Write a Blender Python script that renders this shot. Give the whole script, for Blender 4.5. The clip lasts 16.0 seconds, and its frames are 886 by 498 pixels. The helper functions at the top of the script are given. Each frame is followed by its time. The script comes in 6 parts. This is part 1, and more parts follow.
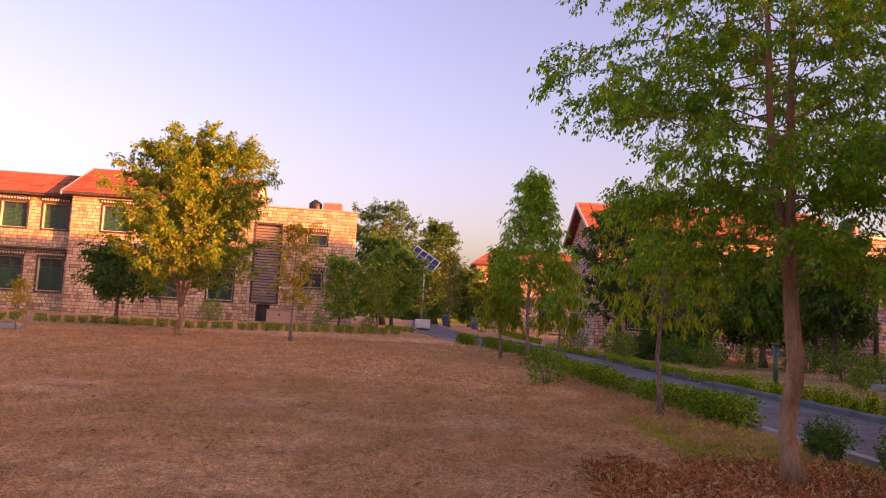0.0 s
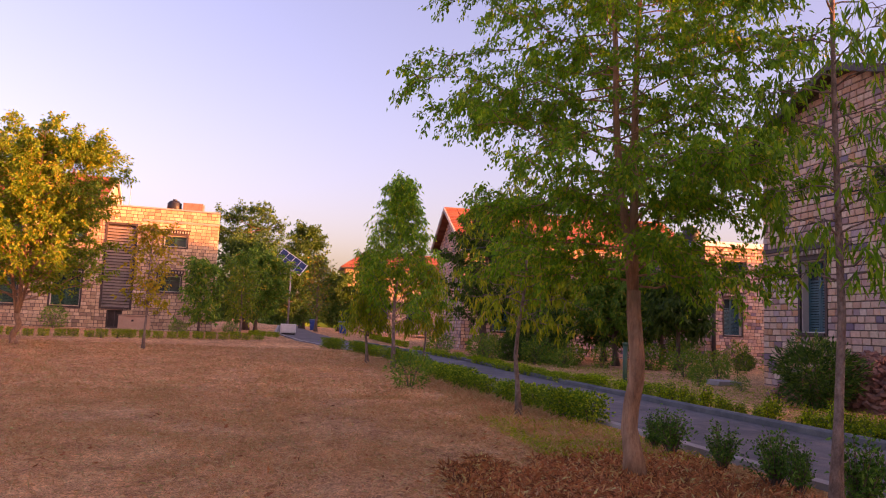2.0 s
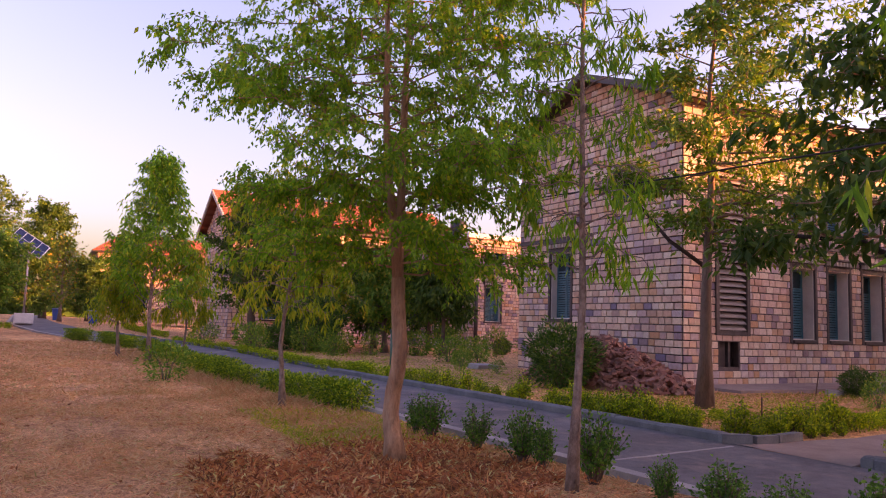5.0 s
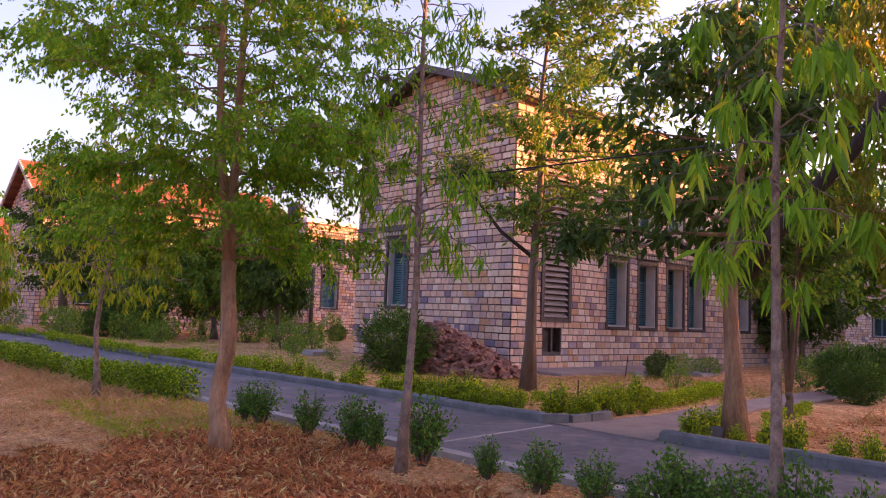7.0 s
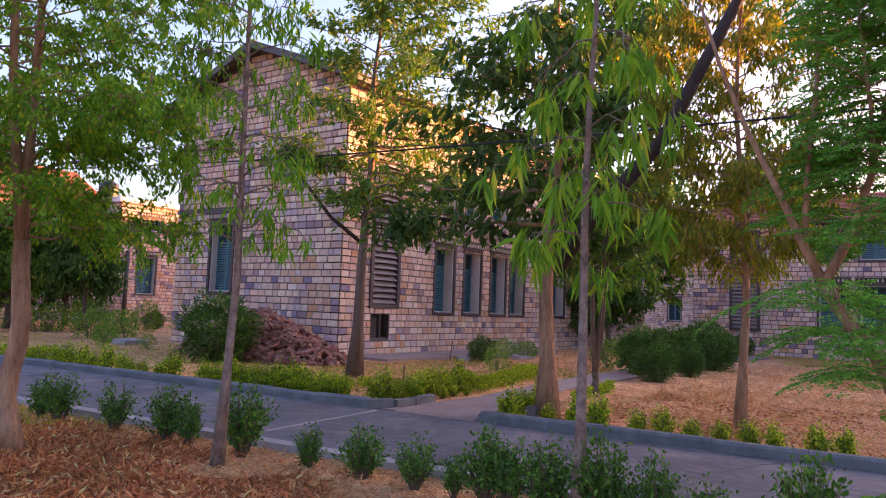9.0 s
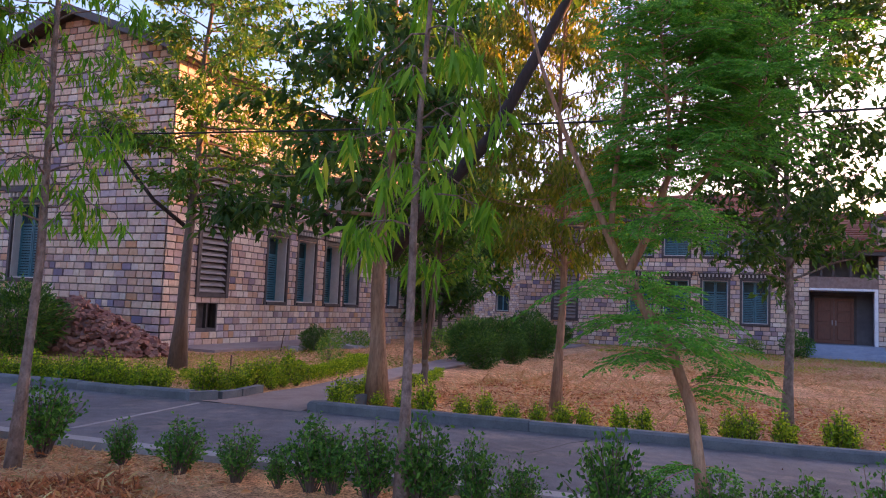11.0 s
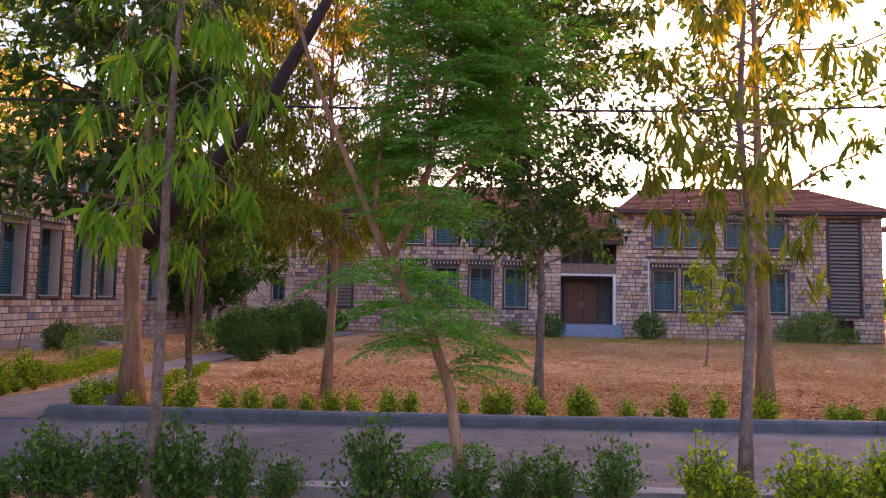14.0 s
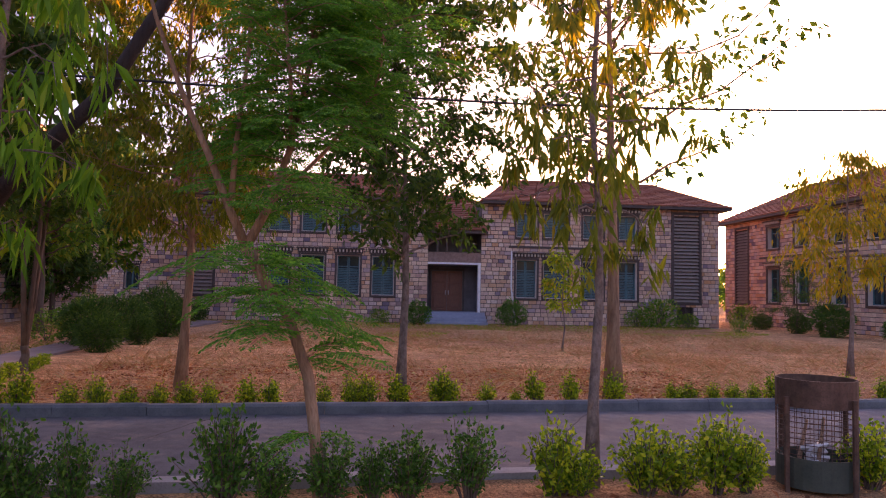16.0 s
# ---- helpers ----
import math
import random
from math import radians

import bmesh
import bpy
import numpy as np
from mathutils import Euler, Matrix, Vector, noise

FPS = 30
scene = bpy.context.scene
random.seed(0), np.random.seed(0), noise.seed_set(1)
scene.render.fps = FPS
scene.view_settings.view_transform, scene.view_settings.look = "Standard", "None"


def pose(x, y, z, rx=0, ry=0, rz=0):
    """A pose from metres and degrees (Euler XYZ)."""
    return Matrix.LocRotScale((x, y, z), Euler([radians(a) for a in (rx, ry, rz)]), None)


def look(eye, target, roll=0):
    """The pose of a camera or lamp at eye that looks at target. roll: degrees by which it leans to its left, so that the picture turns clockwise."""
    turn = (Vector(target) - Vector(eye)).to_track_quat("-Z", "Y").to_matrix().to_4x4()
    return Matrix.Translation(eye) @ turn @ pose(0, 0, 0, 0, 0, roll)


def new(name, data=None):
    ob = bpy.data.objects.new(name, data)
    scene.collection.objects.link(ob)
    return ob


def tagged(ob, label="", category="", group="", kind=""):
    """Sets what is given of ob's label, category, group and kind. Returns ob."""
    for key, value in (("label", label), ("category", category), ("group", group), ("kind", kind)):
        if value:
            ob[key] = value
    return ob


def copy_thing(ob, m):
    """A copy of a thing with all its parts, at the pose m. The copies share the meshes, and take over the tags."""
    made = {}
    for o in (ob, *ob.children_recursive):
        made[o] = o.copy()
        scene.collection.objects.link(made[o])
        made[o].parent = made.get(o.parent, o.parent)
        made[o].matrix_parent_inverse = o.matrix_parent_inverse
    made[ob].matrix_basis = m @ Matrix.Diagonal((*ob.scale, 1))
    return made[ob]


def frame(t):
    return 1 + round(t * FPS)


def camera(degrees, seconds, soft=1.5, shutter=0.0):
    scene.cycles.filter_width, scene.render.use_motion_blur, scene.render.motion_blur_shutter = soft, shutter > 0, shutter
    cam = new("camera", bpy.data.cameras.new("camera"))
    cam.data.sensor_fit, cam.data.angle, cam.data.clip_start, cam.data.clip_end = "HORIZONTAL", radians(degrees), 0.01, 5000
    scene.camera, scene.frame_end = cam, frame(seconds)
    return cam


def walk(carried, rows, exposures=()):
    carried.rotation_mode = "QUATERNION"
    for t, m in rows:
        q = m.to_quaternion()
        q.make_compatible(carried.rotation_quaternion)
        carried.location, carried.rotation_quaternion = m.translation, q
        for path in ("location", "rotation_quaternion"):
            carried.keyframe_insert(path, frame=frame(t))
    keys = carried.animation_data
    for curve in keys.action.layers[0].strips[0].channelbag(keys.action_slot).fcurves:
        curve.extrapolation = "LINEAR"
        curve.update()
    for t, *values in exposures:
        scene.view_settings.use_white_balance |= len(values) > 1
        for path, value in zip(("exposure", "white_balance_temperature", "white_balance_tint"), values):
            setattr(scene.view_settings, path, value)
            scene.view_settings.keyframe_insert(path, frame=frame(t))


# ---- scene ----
cam = camera(63.2, 16.0, soft=1.1)
PATH = [
    (0, (-0.159, -0.120, 1.567), (-0.156, 1.871, 1.753), 3.0),
    (0.5, (-0.132, -0.126, 1.565), (-0.021, 1.861, 1.761), 2.6),
    (1, (-0.071, -0.133, 1.570), (0.132, 1.846, 1.774), 2.4),
    (1.5, (-0.064, -0.146, 1.551), (0.210, 1.823, 1.763), 2.3),
    (2, (-0.029, -0.077, 1.568), (0.330, 1.879, 1.781), 2.4),
    (2.5, (0.013, -0.025, 1.562), (0.427, 1.921, 1.771), 2.4),
    (3, (0.113, 0.100, 1.549), (0.580, 2.034, 1.760), 2.6),
    (3.5, (0.132, 0.100, 1.558), (0.665, 2.016, 1.767), 2.7),
    (4, (0.136, 0.123, 1.564), (0.827, 1.989, 1.773), 2.3),
    (6.5, (0.158, 0.094, 1.562), (1.365, 1.678, 1.752), 2.3),
    (7, (0.165, 0.095, 1.555), (1.476, 1.594, 1.739), 2.3),
    (7.5, (0.188, 0.108, 1.552), (1.605, 1.508, 1.731), 2.3),
    (8, (0.204, 0.101, 1.550), (1.692, 1.427, 1.722), 2.2),
    (8.5, (0.220, 0.099, 1.551), (1.770, 1.352, 1.718), 2.2),
    (9, (0.225, 0.087, 1.551), (1.850, 1.241, 1.716), 2.2),
    (9.2, (0.233, 0.104, 1.550), (1.892, 1.210, 1.713), 2.2),
    (11.3, (0.226, 0.017, 1.534), (2.087, 0.731, 1.694), 2.3),
    (11.5, (0.213, 0.014, 1.532), (2.085, 0.698, 1.695), 2.2),
    (12, (0.230, 0.012, 1.524), (2.132, 0.607, 1.686), 2.1),
    (12.5, (0.274, 0.011, 1.531), (2.206, 0.503, 1.690), 1.8),
    (13, (0.352, -0.031, 1.529), (2.309, 0.352, 1.681), 1.4),
    (13.5, (0.335, -0.034, 1.536), (2.309, 0.247, 1.684), 1.3),
    (14, (0.348, -0.052, 1.529), (2.336, 0.114, 1.673), 1.2),
    (14.5, (0.379, -0.068, 1.522), (2.373, -0.008, 1.657), 1.1),
    (15, (0.377, -0.082, 1.519), (2.371, -0.153, 1.648), 1.1),
    (15.5, (0.389, -0.097, 1.517), (2.380, -0.239, 1.640), 1.2),
    (16, (0.377, -0.109, 1.517), (2.363, -0.306, 1.636), 1.2),
]
EXPOSURES = [(0.0, 2.28, 8750, 70), (4.0, 2.55, 8500, 70), (6.5, 2.87, 8000, 67), (9.0, 3.0, 7050, 52), (11.5, 2.77, 6600, 46), (12.5, 2.79, 6650, 47), (13.3, 2.95, 7500, 50), (16.0, 2.34, 7750, 64)]
walk(cam, [(t, look(eye, target, roll)) for t, eye, target, roll in PATH], EXPOSURES)

# ---- light ----
SUN_AZ, SUN_EL = 119.0, 5.0
world = bpy.data.worlds.new("world")
scene.world = world
world.use_nodes = True
wn = world.node_tree
sky = wn.nodes.new("ShaderNodeTexSky")
sky.sky_type = "NISHITA"
sky.sun_disc = False
sky.sun_elevation = radians(SUN_EL)
sky.sun_rotation = radians(SUN_AZ)
sky.air_density, sky.dust_density, sky.ozone_density = 1.0, 3.6, 2.4
wn.nodes["Background"].inputs["Strength"].default_value = 0.15
wn.links.new(sky.outputs["Color"], wn.nodes["Background"].inputs["Color"])
sun_data = bpy.data.lights.new("sun", "SUN")
sun_data.energy, sun_data.angle, sun_data.color = 3.3, radians(0.6), (1.0, 0.46, 0.13)
sun = new("sun", sun_data)
to_sun = Vector((math.sin(radians(SUN_AZ)), math.cos(radians(SUN_AZ)), math.tan(radians(SUN_EL))))
sun.matrix_world = look(to_sun * 100, (0, 0, 0))


# ---- materials ----
def node_mat(name):
    m = bpy.data.materials.new(name)
    m.use_nodes = True
    nt = m.node_tree
    return m, nt, nt.nodes["Principled BSDF"]


def add(nt, kind, **inputs):
    n = nt.nodes.new(kind)
    for k, v in inputs.items():
        n.inputs[k].default_value = v
    return n


def ramp(nt, source, stops):
    r = nt.nodes.new("ShaderNodeValToRGB")
    while len(r.color_ramp.elements) < len(stops):
        r.color_ramp.elements.new(0.5)
    for e, (p, c) in zip(r.color_ramp.elements, stops):
        e.position, e.color = p, (*c, 1)
    nt.links.new(source, r.inputs["Fac"])
    return r.outputs["Color"]


def mix(nt, a, b, fac, mode="MIX"):
    n = nt.nodes.new("ShaderNodeMix")
    n.data_type, n.blend_type = "RGBA", mode
    for sock, v in ((n.inputs[0], fac), (n.inputs[6], a), (n.inputs[7], b)):
        if isinstance(v, (int, float)):
            sock.default_value = v
        elif isinstance(v, tuple):
            sock.default_value = (*v, 1)
        else:
            nt.links.new(v, sock)
    return n.outputs[2]


def noise_of(nt, scale, detail=4.0, rough=0.6, stretch=None):
    co = nt.nodes.new("ShaderNodeNewGeometry").outputs["Position"]
    if stretch:
        mp = nt.nodes.new("ShaderNodeMapping")
        mp.inputs["Scale"].default_value = stretch
        nt.links.new(co, mp.inputs["Vector"])
        co = mp.outputs["Vector"]
    n = add(nt, "ShaderNodeTexNoise", Scale=scale, Detail=detail, Roughness=rough)
    nt.links.new(co, n.inputs["Vector"])
    return n.outputs["Fac"]


def bump(nt, bsdf, height, strength, dist):
    b = add(nt, "ShaderNodeBump", Strength=strength, Distance=dist)
    nt.links.new(height, b.inputs["Height"])
    nt.links.new(b.outputs["Normal"], bsdf.inputs["Normal"])


def piece_random(nt):
    """A value for each piece, loose or joined."""
    a = nt.nodes.new("ShaderNodeObjectInfo").outputs["Random"]
    b = nt.nodes.new("ShaderNodeNewGeometry").outputs["Random Per Island"]
    s = nt.nodes.new("ShaderNodeMath")
    s.operation = "ADD"
    nt.links.new(a, s.inputs[0])
    nt.links.new(b, s.inputs[1])
    f = nt.nodes.new("ShaderNodeMath")
    f.operation = "FRACT"
    nt.links.new(s.outputs[0], f.inputs[0])
    return f.outputs[0]


def rough_mat(name, dark, light, scale=6.0, rough=0.8, relief=0.3, dist=0.01, fine=60.0, metal=0.0, stretch=None):
    """A surface with two scales of variation between two colours."""
    m, nt, b = node_mat(name)
    big = noise_of(nt, scale, 5, 0.65, stretch)
    small = noise_of(nt, fine, 3, 0.6, stretch)
    col = ramp(nt, big, [(0.3, dark), (0.72, light)])
    col = mix(nt, col, tuple(c * 0.6 for c in dark), ramp(nt, small, [(0.5, (0, 0, 0)), (0.8, (0.6, 0.6, 0.6))]))
    nt.links.new(col, b.inputs["Base Color"])
    b.inputs["Roughness"].default_value, b.inputs["Metallic"].default_value = rough, metal
    bump(nt, b, small, relief, dist)
    return m


def piece_mat(name, stops, rough=0.85, scale=9.0, relief=0.5, dist=0.01):
    """Pieces that differ from one another, with stains and grain."""
    m, nt, b = node_mat(name)
    col = ramp(nt, piece_random(nt), stops)
    big = noise_of(nt, 0.7, 4)
    small = noise_of(nt, scale, 6, 0.7)
    col = mix(nt, col, (0.6, 0.55, 0.52), ramp(nt, big, [(0.35, (0.45, 0.45, 0.45)), (0.7, (0, 0, 0))]), "MULTIPLY")
    col = mix(nt, col, ramp(nt, small, [(0.3, (0.55, 0.52, 0.5)), (0.65, (1.1, 1.1, 1.1))]), 0.5, "MULTIPLY")
    nt.links.new(col, b.inputs["Base Color"])
    b.inputs["Roughness"].default_value = rough
    bump(nt, b, small, relief, dist)
    return m


def leaf_mat(name, stops, through_light=0.45, rough=0.55, gain=(1.7, 1.75, 0.95)):
    """Leaves: diffuse, light through them, a little gloss; each leaf its own tone."""
    m, nt, b = node_mat(name)
    r = nt.nodes.new("ShaderNodeNewGeometry").outputs["Random Per Island"]
    col = ramp(nt, r, [(p, tuple(min(0.7, g * v) for g, v in zip(gain, c))) for p, c in stops])
    big = noise_of(nt, 0.9, 3)
    col = mix(nt, col, (0.65, 0.7, 0.55), ramp(nt, big, [(0.35, (0.7, 0.7, 0.7)), (0.65, (0, 0, 0))]), "MULTIPLY")
    nt.links.new(col, b.inputs["Base Color"])
    b.inputs["Roughness"].default_value = rough
    b.inputs["Specular IOR Level"].default_value = 0.25
    tr = nt.nodes.new("ShaderNodeBsdfTranslucent")
    lit = mix(nt, col, (1.0, 1.0, 0.35), 0.75, "MULTIPLY")
    lit = mix(nt, lit, (1.7, 1.7, 1.4), 1.0, "MULTIPLY")
    nt.links.new(lit, tr.inputs["Color"])
    ms = nt.nodes.new("ShaderNodeMixShader")
    ms.inputs[0].default_value = through_light
    nt.links.new(b.outputs[0], ms.inputs[1])
    nt.links.new(tr.outputs[0], ms.inputs[2])
    nt.links.new(ms.outputs[0], nt.nodes["Material Output"].inputs["Surface"])
    return m


STONE = piece_mat("stone_block", [(0.0, (0.20, 0.16, 0.23)), (0.09, (0.66, 0.38, 0.26)), (0.22, (0.84, 0.64, 0.48)), (0.34, (0.60, 0.38, 0.33)), (0.46, (0.78, 0.54, 0.40)),
                                  (0.57, (0.66, 0.33, 0.17)), (0.67, (0.84, 0.66, 0.52)), (0.79, (0.52, 0.40, 0.41)), (0.90, (0.77, 0.50, 0.36)), (1.0, (0.26, 0.21, 0.29))])
SANDSTONE = piece_mat("sandy_stone_block", [(0.0, (0.42, 0.27, 0.18)), (0.15, (0.66, 0.46, 0.30)), (0.35, (0.78, 0.58, 0.38)), (0.55, (0.62, 0.40, 0.26)), (0.75, (0.80, 0.62, 0.44)), (0.9, (0.54, 0.35, 0.24)), (1.0, (0.38, 0.27, 0.21))])
MORTAR = rough_mat("mortar", (0.085, 0.065, 0.06), (0.15, 0.115, 0.105), 3.0, 0.95, 0.5, 0.01)
PLASTER = rough_mat("plaster", (0.50, 0.43, 0.38), (0.66, 0.58, 0.52), 1.5, 0.85, 0.2, 0.005)
CONCRETE = rough_mat("concrete", (0.26, 0.24, 0.24), (0.42, 0.40, 0.39), 1.3, 0.9, 0.4, 0.01)
KERB = rough_mat("kerb_concrete", (0.09, 0.10, 0.11), (0.20, 0.205, 0.21), 2.5, 0.9, 0.5, 0.012)
TRIM = rough_mat("dark_trim", (0.045, 0.032, 0.030), (0.085, 0.06, 0.055), 4.0, 0.6, 0.2, 0.004)
TEAL = rough_mat("teal_paint", (0.015, 0.10, 0.13), (0.03, 0.19, 0.23), 3.0, 0.45, 0.1, 0.003)
GREENPAINT = rough_mat("green_paint", (0.012, 0.07, 0.045), (0.025, 0.12, 0.07), 3.0, 0.45, 0.1, 0.003)
SLAT = rough_mat("slat_paint", (0.20, 0.16, 0.145), (0.34, 0.28, 0.25), 4.0, 0.7, 0.2, 0.004, stretch=(1, 1, 6))
DOORWOOD = rough_mat("door_wood", (0.13, 0.035, 0.02), (0.24, 0.075, 0.04), 5.0, 0.45, 0.2, 0.004, stretch=(6, 6, 1))
STEPS = rough_mat("step_stone", (0.20, 0.25, 0.34), (0.33, 0.38, 0.47), 2.0, 0.7, 0.2, 0.005)
ROOF = piece_mat("roof_tile", [(0.0, (0.26, 0.07, 0.04)), (0.4, (0.38, 0.11, 0.055)), (0.7, (0.45, 0.15, 0.08)), (1.0, (0.33, 0.12, 0.09))], 0.8, 14.0)
ROOFGREY = piece_mat("weathered_tile", [(0.0, (0.10, 0.075, 0.07)), (0.5, (0.14, 0.10, 0.09)), (1.0, (0.19, 0.13, 0.11))], 0.85, 14.0)
BRICKWALL = rough_mat("parapet_face", (0.20, 0.12, 0.10), (0.33, 0.22, 0.18), 5.0, 0.9, 0.4, 0.01)
# porch concrete, darkened in its colour for the shade of the recess
PORCH = rough_mat("shaded_porch_concrete", (0.09, 0.08, 0.085), (0.16, 0.145, 0.15), 2.0, 0.7, 0.2, 0.005)
BRICK = piece_mat("loose_brick", [(0.0, (0.22, 0.08, 0.06)), (0.4, (0.34, 0.13, 0.09)), (0.7, (0.42, 0.19, 0.13)), (1.0, (0.30, 0.16, 0.14))], 0.9, 25.0)
BARK = rough_mat("bark", (0.21, 0.105, 0.06), (0.52, 0.30, 0.185), 9.0, 0.95, 1.0, 0.03, 38.0, stretch=(1, 1, 0.22))
BARKDARK = rough_mat("dark_bark", (0.10, 0.065, 0.05), (0.20, 0.14, 0.105), 5.0, 0.95, 0.8, 0.02, 30.0, stretch=(1, 1, 0.25))
# bark for backlit limbs: their shade is put into the near-black colour
BARKSHADED = rough_mat("shaded_bark", (0.03, 0.02, 0.018), (0.075, 0.055, 0.048), 5.0, 0.95, 0.8, 0.02, 30.0, stretch=(1, 1, 0.25))
BARKGREY = rough_mat("grey_bark", (0.13, 0.085, 0.07), (0.37, 0.27, 0.225), 16.0, 0.95, 1.0, 0.02, 55.0, stretch=(1, 1, 0.6))
RUST = rough_mat("rusty_metal", (0.09, 0.05, 0.036), (0.22, 0.12, 0.085), 8.0, 0.75, 0.4, 0.004, metal=0.4)
STEEL = rough_mat("grey_steel", (0.32, 0.33, 0.36), (0.46, 0.47, 0.5), 3.0, 0.45, 0.1, 0.002, metal=0.6)
BLACKRUBBER = rough_mat("black_plastic", (0.012, 0.012, 0.014), (0.03, 0.03, 0.033), 3.0, 0.5, 0.1, 0.003)
WHITEPAINT = rough_mat("white_paint", (0.62, 0.62, 0.64), (0.8, 0.8, 0.8), 3.0, 0.5, 0.1, 0.003)
PEACH = rough_mat("peach_paint", (0.55, 0.33, 0.22), (0.68, 0.43, 0.30), 2.0, 0.6, 0.15, 0.004)
BLUEPLASTIC = rough_mat("blue_plastic", (0.01, 0.06, 0.30), (0.02, 0.10, 0.42), 3.0, 0.4, 0.1, 0.003)
SOLAR = rough_mat("solar_cell", (0.012, 0.02, 0.06), (0.03, 0.05, 0.12), 5.0, 0.15, 0.05, 0.002)

G_MID = leaf_mat("leaf_green", [(0.0, (0.03, 0.095, 0.025)), (0.5, (0.06, 0.155, 0.035)), (0.85, (0.12, 0.20, 0.045)), (1.0, (0.24, 0.21, 0.06))], 0.28)
G_AMBER = leaf_mat("leaf_amber", [(0.0, (0.04, 0.095, 0.025)), (0.5, (0.08, 0.135, 0.03)), (0.85, (0.16, 0.14, 0.04)), (1.0, (0.32, 0.15, 0.05))], 0.3)
G_LAYER = leaf_mat("leaf_sunlit_green", [(0.0, (0.025, 0.085, 0.02)), (0.5, (0.052, 0.13, 0.028)), (0.85, (0.095, 0.155, 0.033)), (1.0, (0.16, 0.155, 0.04))], 0.24)
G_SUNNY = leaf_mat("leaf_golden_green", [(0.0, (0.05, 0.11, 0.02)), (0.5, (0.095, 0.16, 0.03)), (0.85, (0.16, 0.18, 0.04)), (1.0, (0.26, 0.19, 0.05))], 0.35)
G_BORDER = leaf_mat("leaf_border_hedge", [(0.0, (0.028, 0.08, 0.015)), (0.5, (0.07, 0.145, 0.02)), (0.85, (0.17, 0.24, 0.03)), (1.0, (0.30, 0.31, 0.045))], 0.35)
G_DARK = leaf_mat("leaf_dark_green", [(0.0, (0.018, 0.05, 0.02)), (0.6, (0.035, 0.085, 0.03)), (1.0, (0.07, 0.12, 0.035))], 0.3)
G_LIME = leaf_mat("leaf_yellow_green", [(0.0, (0.08, 0.13, 0.02)), (0.5, (0.14, 0.20, 0.03)), (0.85, (0.22, 0.24, 0.04)), (1.0, (0.30, 0.22, 0.05))], 0.5)
G_FRESH = leaf_mat("leaf_fresh_green", [(0.0, (0.035, 0.11, 0.02)), (0.5, (0.07, 0.18, 0.03)), (0.85, (0.13, 0.23, 0.035)), (1.0, (0.26, 0.24, 0.05))], 0.45, gain=(1.8, 1.95, 1.0))
G_OLIVE = leaf_mat("leaf_olive", [(0.0, (0.06, 0.09, 0.02)), (0.5, (0.11, 0.13, 0.025)), (0.9, (0.17, 0.16, 0.035)), (1.0, (0.22, 0.14, 0.04))], 0.4)
G_GOLD = leaf_mat("leaf_golden", [(0.0, (0.12, 0.12, 0.02)), (0.5, (0.21, 0.17, 0.03)), (0.9, (0.30, 0.20, 0.04)), (1.0, (0.32, 0.14, 0.05))], 0.5)
G_FERN = leaf_mat("leaf_fern_green", [(0.0, (0.025, 0.125, 0.042)), (0.6, (0.045, 0.185, 0.056)), (1.0, (0.095, 0.245, 0.068))], 0.45)
G_HEDGE = leaf_mat("leaf_hedge", [(0.0, (0.04, 0.095, 0.012)), (0.45, (0.10, 0.175, 0.02)), (0.85, (0.24, 0.29, 0.03)), (1.0, (0.36, 0.36, 0.05))], 0.42)
G_SHRUB = leaf_mat("leaf_shrub", [(0.0, (0.014, 0.06, 0.02)), (0.6, (0.034, 0.115, 0.036)), (1.0, (0.08, 0.19, 0.05))], 0.3)
G_CONIFER = leaf_mat("leaf_conifer", [(0.0, (0.013, 0.046, 0.017)), (0.7, (0.032, 0.092, 0.029)), (1.0, (0.085, 0.16, 0.042))], 0.18)
STRAW = leaf_mat("dry_grass", [(0.0, (0.26, 0.105, 0.07)), (0.5, (0.40, 0.165, 0.13)), (0.9, (0.46, 0.23, 0.19)), (1.0, (0.18, 0.12, 0.06))], 0.2, 0.8, (1.75, 2.1, 1.6))
LITTER = leaf_mat("dead_leaf", [(0.0, (0.12, 0.04, 0.028)), (0.35, (0.28, 0.09, 0.055)), (0.75, (0.46, 0.15, 0.09)), (0.93, (0.55, 0.24, 0.14)), (1.0, (0.6, 0.42, 0.3))], 0.12, 0.7, (1.65, 1.6, 1.1))


